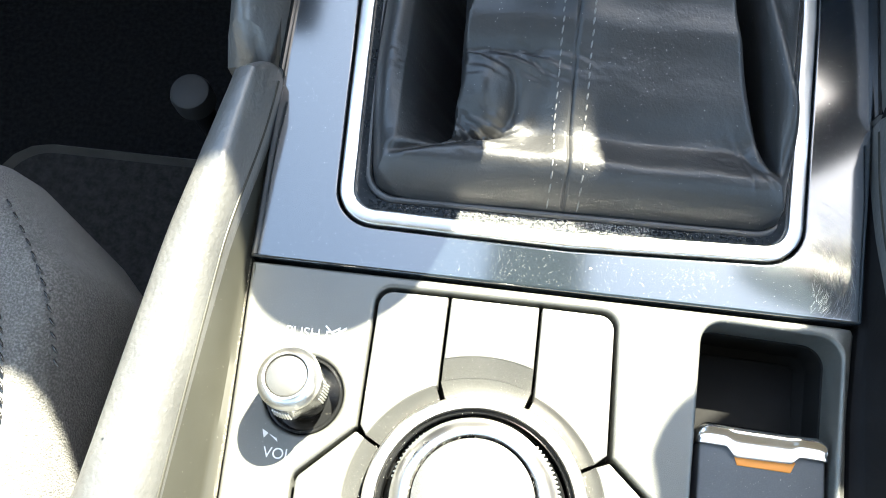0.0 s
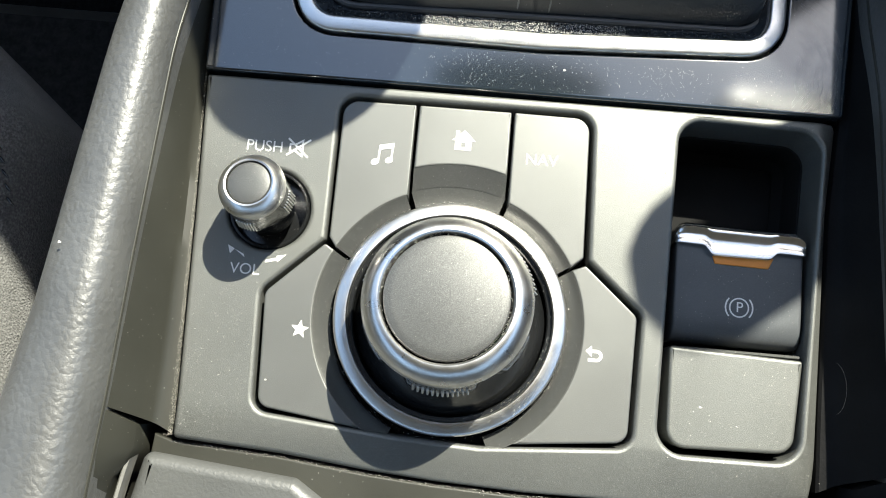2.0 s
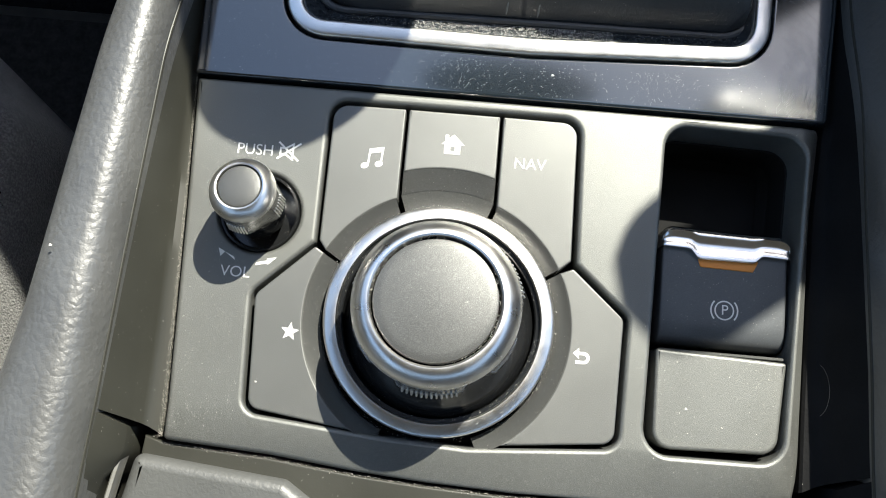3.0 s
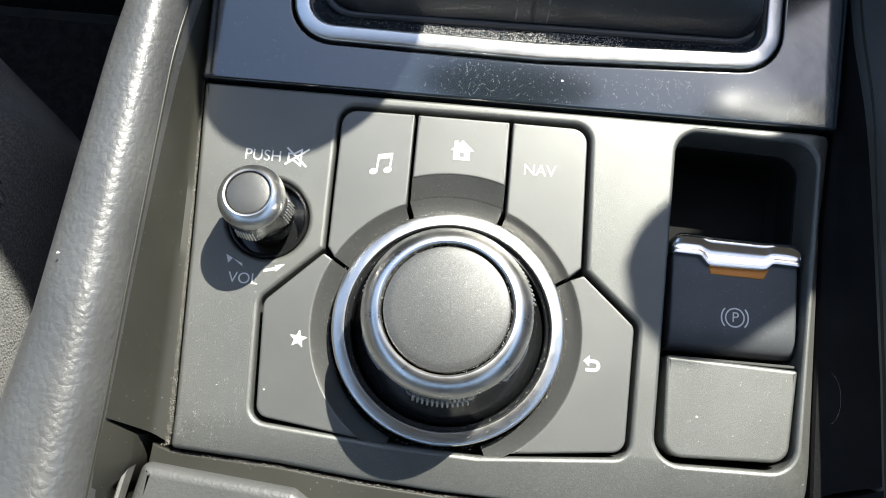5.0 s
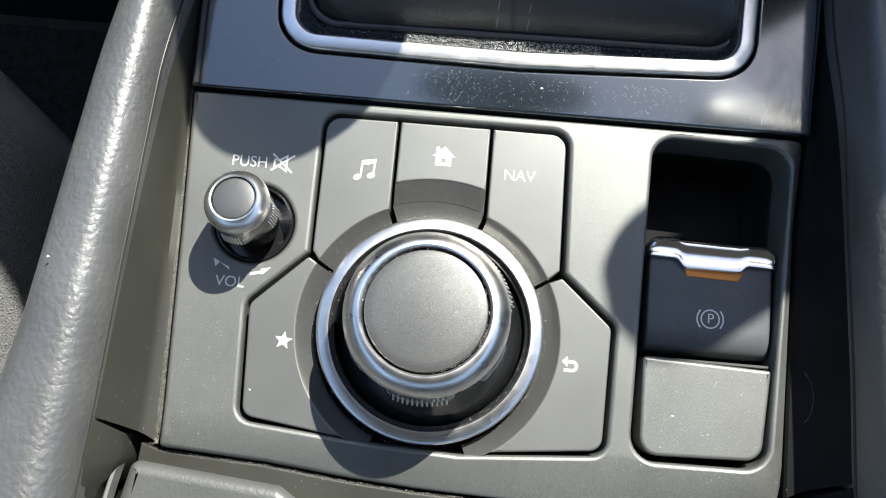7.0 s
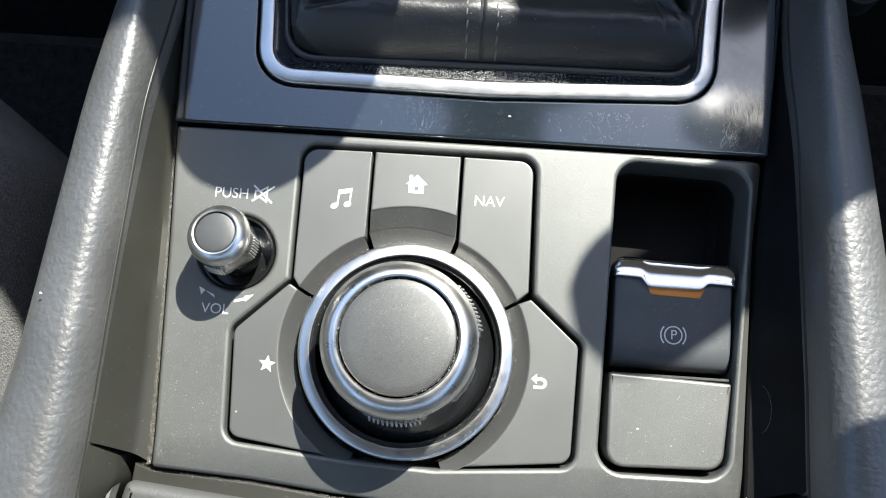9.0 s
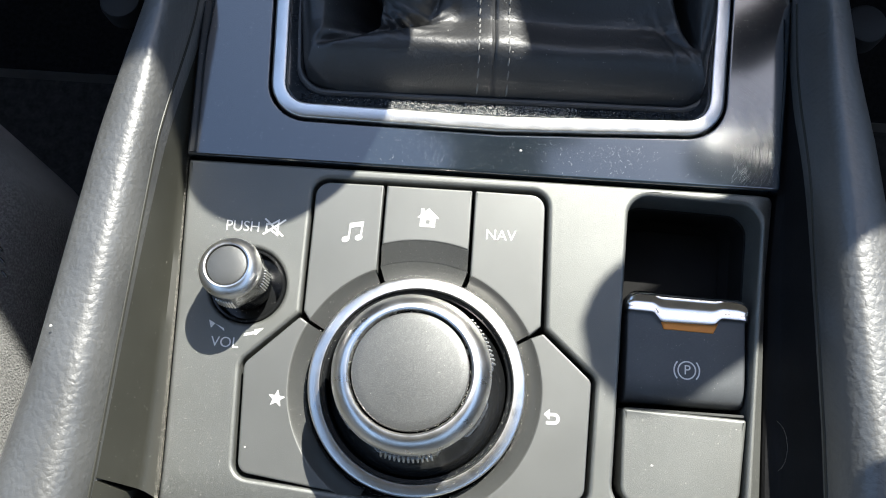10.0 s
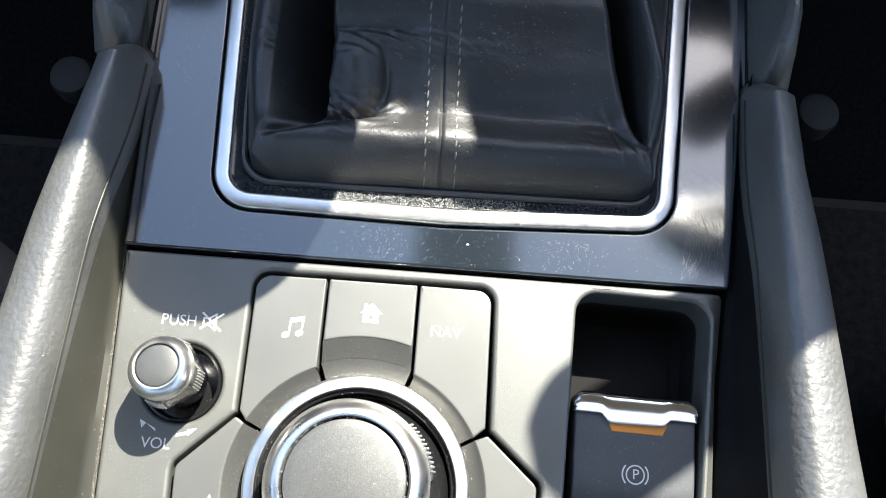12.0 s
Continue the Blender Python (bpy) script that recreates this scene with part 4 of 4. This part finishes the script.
def floor_mat(x0, x1):
    mat_thing = thing("floor_mat", "dark grey carpet floor mat with a raised sewn edge", "floor mat", "floor mats")
    loop = dense(rounded([(x0, -60, 20), (x1, -60, 20), (x1, 195, 35), (x0, 195, 35)], 8), 8)
    part("carpet", plate(loop, [], -250, -262, 3), MAT, mat_thing)
    rows = []
    n = len(loop)
    for i in range(n + 1):
        p, q = loop[i % n], inset(loop, 6)[i % n]
        rows.append([Vector((p.x, p.y, -250)), Vector(((p.x + q.x) / 2, (p.y + q.y) / 2, -244 + 0.8 * (i % 2))), Vector((q.x, q.y, -250))])
    part("edging", sweep(rows), shader("sewn_edge", (0.08, 0.08, 0.077), 0.8, grain=0.6, grain_scale=300, vary=0.4) if "sewn_edge" not in bpy.data.materials else bpy.data.materials["sewn_edge"], mat_thing)


floor_mat(-330, -150)
floor_mat(180, 360)

# ---- round caps low in both footwells ----
def round_cap(x, y, z):
    cap_thing = thing("round_cap", "dim dark round cap low beside the console", "cap", "round caps beside the console", at=(x, y, z))
    part("disc", lathe([(0, 2), (6.5, 2), (8.1, 1.2), (8.9, -1), (8.9, -8)], 40), shader("dull_grey_plastic", (0.009, 0.009, 0.009), 0.7, vary=0.3) if "dull_grey_plastic" not in bpy.data.materials else bpy.data.materials["dull_grey_plastic"], cap_thing)
    part("post", lathe([(5, -6), (5, -310 - z)], 16), DASH, cap_thing)


round_cap(-137, 153, -70)
round_cap(169, 162, -70)

# ---- dust and scratches ----
rng = random.Random(7)


def flecks(name, count, place, label, material, size=(0.10, 0.28)):
    """Loose specks as small flat shards, one mesh."""
    bm = bmesh.new()
    for _ in range(count):
        x, y, z = place()
        r = rng.uniform(*size)
        a = rng.uniform(0, 6.28)
        k = rng.uniform(0.5, 1.0)
        vs = [bm.verts.new((x + r * math.cos(a + b) * (1 if i % 2 else k), y + r * math.sin(a + b) * (1 if i % 2 else k), z + rng.uniform(0.03, 0.12))) for i, b in enumerate((0, 1.3, 2.9, 4.6))]
        bm.faces.new(vs)
    return tagged(part(name, bm, material), label, "dust", kind="stuff")


def along_left():
    y = rng.uniform(-37, 120)
    return left_x(y) - abs(rng.gauss(0, 1.1)) - 0.9, y, -3.3


def along_rear():
    x = rng.uniform(-70, 40)
    y = lerp_table(((-70, -37.9), (-41, -39.5), (-18, -41.8), (0, -43.0), (24, -43.8), (76, -42.8)), x)
    return x, y - abs(rng.gauss(0, 0.7)) * 0.6, -2.75


def on_panel():
    while True:
        x, y = rng.uniform(-70, 100), rng.uniform(-34, 63)
        if abs(x) > 52 and not (57 < x < 101 and -30 < y < 62) and (x + 51.9) ** 2 + (y - 26.6) ** 2 > 150:
            if x < 0 and rng.random() < 0.85 or x > 0 and rng.random() < 0.3:
                return x, y, 0.0


flecks("dust_line", 4800, along_left, "brownish dust gathered along the foot of the side wall", SOIL, (0.03, 0.13))
flecks("dust_line", 700, along_rear, "brownish dust gathered along the rear edge of the panel", SOIL, (0.04, 0.14))
flecks("dust_specks", 1300, on_panel, "fine pale dust specks lying on the grey panel", DUST, (0.03, 0.13))
flecks("dust_specks", 190, lambda: (rng.gauss(18, 28), rng.uniform(67, 78), 0.2), "fine pale dust specks lying on the gloss trim", DUST, (0.04, 0.11))
flecks("dust_specks", 150, lambda: (rng.uniform(61, 93), rng.uniform(-26, -3), -1.6), "fine pale dust specks lying on the cover plate", DUST, (0.06, 0.15))


def scratch_mesh(strokes):
    bm = bmesh.new()
    for pts, w in strokes:
        side = [stroke(pts, w)]
        n = len(pts)
        vs = [bm.verts.new((x, y, 0.235)) for x, y in side[0]]
        for i in range(n - 1):
            bm.faces.new((vs[i], vs[i + 1], vs[2 * n - 2 - i], vs[2 * n - 1 - i]))
    return bm


strokes = []
for _ in range(700):
    r, a = rng.uniform(6, 26), rng.uniform(-0.8, 1.3)
    da = rng.uniform(0.08, 0.3)
    cx, cy = 84 + rng.gauss(0, 1.5), 78 + rng.gauss(0, 3)
    pts = [(cx + r * math.cos(a + da * k / 5), cy + r * math.sin(a + da * k / 5)) for k in range(6)]
    if all(91 + 0.06 * (y - 66) < x < right_x(y) - 1.5 and 67 < y < 112 for x, y in pts):
        strokes.append((pts, rng.uniform(0.015, 0.035)))
for _ in range(150):
    x, y, a, d = rng.choice((rng.gauss(0, 8), rng.gauss(57, 5), rng.gauss(25, 26))), rng.uniform(67, 77), rng.choice((0.7, 2.3, 1.0, 2.0)) + rng.gauss(0, 0.25), rng.uniform(0.4, 1.5)
    if -18 < x < 95 and y + d * math.sin(a) < 77.8:
        strokes.append(([(x, y), (x + d * math.cos(a), y + d * math.sin(a))], rng.uniform(0.018, 0.04)))
tagged(part("scratches", scratch_mesh(strokes), shader("scratch_edge", (0.24, 0.25, 0.25), 0.5, 0.1, vary=0.2)), "hairline scratches in the gloss black trim", "scratches", kind="stuff")

# ---- single larger specks and a loose hair ----
for x, y, z, r in ((27, 74, 0.2, 0.42), (69, -17, -1.6, 0.36), (108.2, 29, -3.4, 0.3), (-94.6, 8, 28.1, 0.42), (-47, -20, 0, 0.3)):
    bm = lathe([(0, 0.22), (0.7, 0.15), (1.0, 0.0)], 9, lambda a, k: 0.25 * math.sin(3 * a + k) if k else 0)
    bmesh.ops.transform(bm, matrix=Matrix.Translation((x, y, z + 0.03)) @ Matrix.Diagonal((r, r * 0.8, r, 1)), verts=bm.verts)
    tagged(part("speck", bm, DUST), "single pale speck of dirt lying on the console", "speck", "specks on the console")
hair = [Vector((103.0 + 3.6 * math.cos(a), -9 + 7.0 * math.sin(a), 0.6)) for a in [radians(-75 + 150 * k / 24) for k in range(25)]]
tagged(part("hair", sweep([[p + Vector((0.022 * math.cos(b), 0, 0.022 * math.sin(b))) for b in (0, 2.1, 4.2)] for p in hair], True), DUST), "thin loose hair lying on the side wall", "hair")


def on_frame():
    # real dust, but most of it massed to brighten the sunlit stretch
    x = rng.uniform(-14, 44) if rng.random() < 0.85 else rng.uniform(-40, 85)
    d = rng.uniform(0.0, 11.0)
    return x, 80.3 + 0.022 * max(0, x - 10) + d, lerp_table(((0, 1.2), (2.4, 1.52), (4.2, 1.6), (4.7, 0.5), (6.8, -0.25), (8.8, -1.7), (12.3, -3.3)), d)


flecks("dust_specks", 6500, on_frame, "sparkling dust lying on the chrome boot frame, massed to brighten its sunlit stretch", DUST, (0.04, 0.14))


def on_boot():
    x, y = (rng.gauss(36, 7), rng.gauss(133, 6)) if rng.random() < 0.6 else (rng.uniform(-25, 75), rng.uniform(100, 160))
    return x, y, boot_height(x, y) + 0.05


flecks("dust_specks", 150, on_boot, "fine pale dust specks lying on the black leather boot", DUST, (0.06, 0.2))


def on_ring():
    a = rng.gauss(-0.75, 0.45) if rng.random() < 0.6 else rng.uniform(0, 6.28)
    r = rng.uniform(26.4, 31.4)
    return 0.5 + r * math.cos(a), 1.0 + r * math.sin(a), 0.0 if r < 28.2 else lerp_table(((28.2, 0.8), (28.9, 0.78), (31.4, -0.2)), r)


def round_cap_edge():
    a = rng.gauss(-0.5, 0.5) if rng.random() < 0.5 else rng.gauss(2.5, 0.6)
    r = rng.uniform(15.5, 16.15)
    p = LEAN_TILT @ Vector((r * math.cos(a), r * math.sin(a), rng.uniform(26.0, 26.7)))
    return p.x + 0.5, p.y + 1.0, p.z


def in_gaps():
    a = rng.uniform(0, 6.28)
    r = rng.uniform(31.8, 33.0)
    return r * math.cos(a) + 0.4, r * math.sin(a) + 0.8, rng.uniform(-4.2, -2.5)


flecks("dust_specks", 420, on_ring, "sparkling dust lying on the chrome ring of the rotary knob", DUST, (0.04, 0.13))
flecks("dust_specks", 170, round_cap_edge, "dust caught in the groove round the rotary knob's top", DUST, (0.05, 0.14))
flecks("dust_specks", 260, in_gaps, "dust caught in the gap round the rotary knob", DUST, (0.05, 0.16))
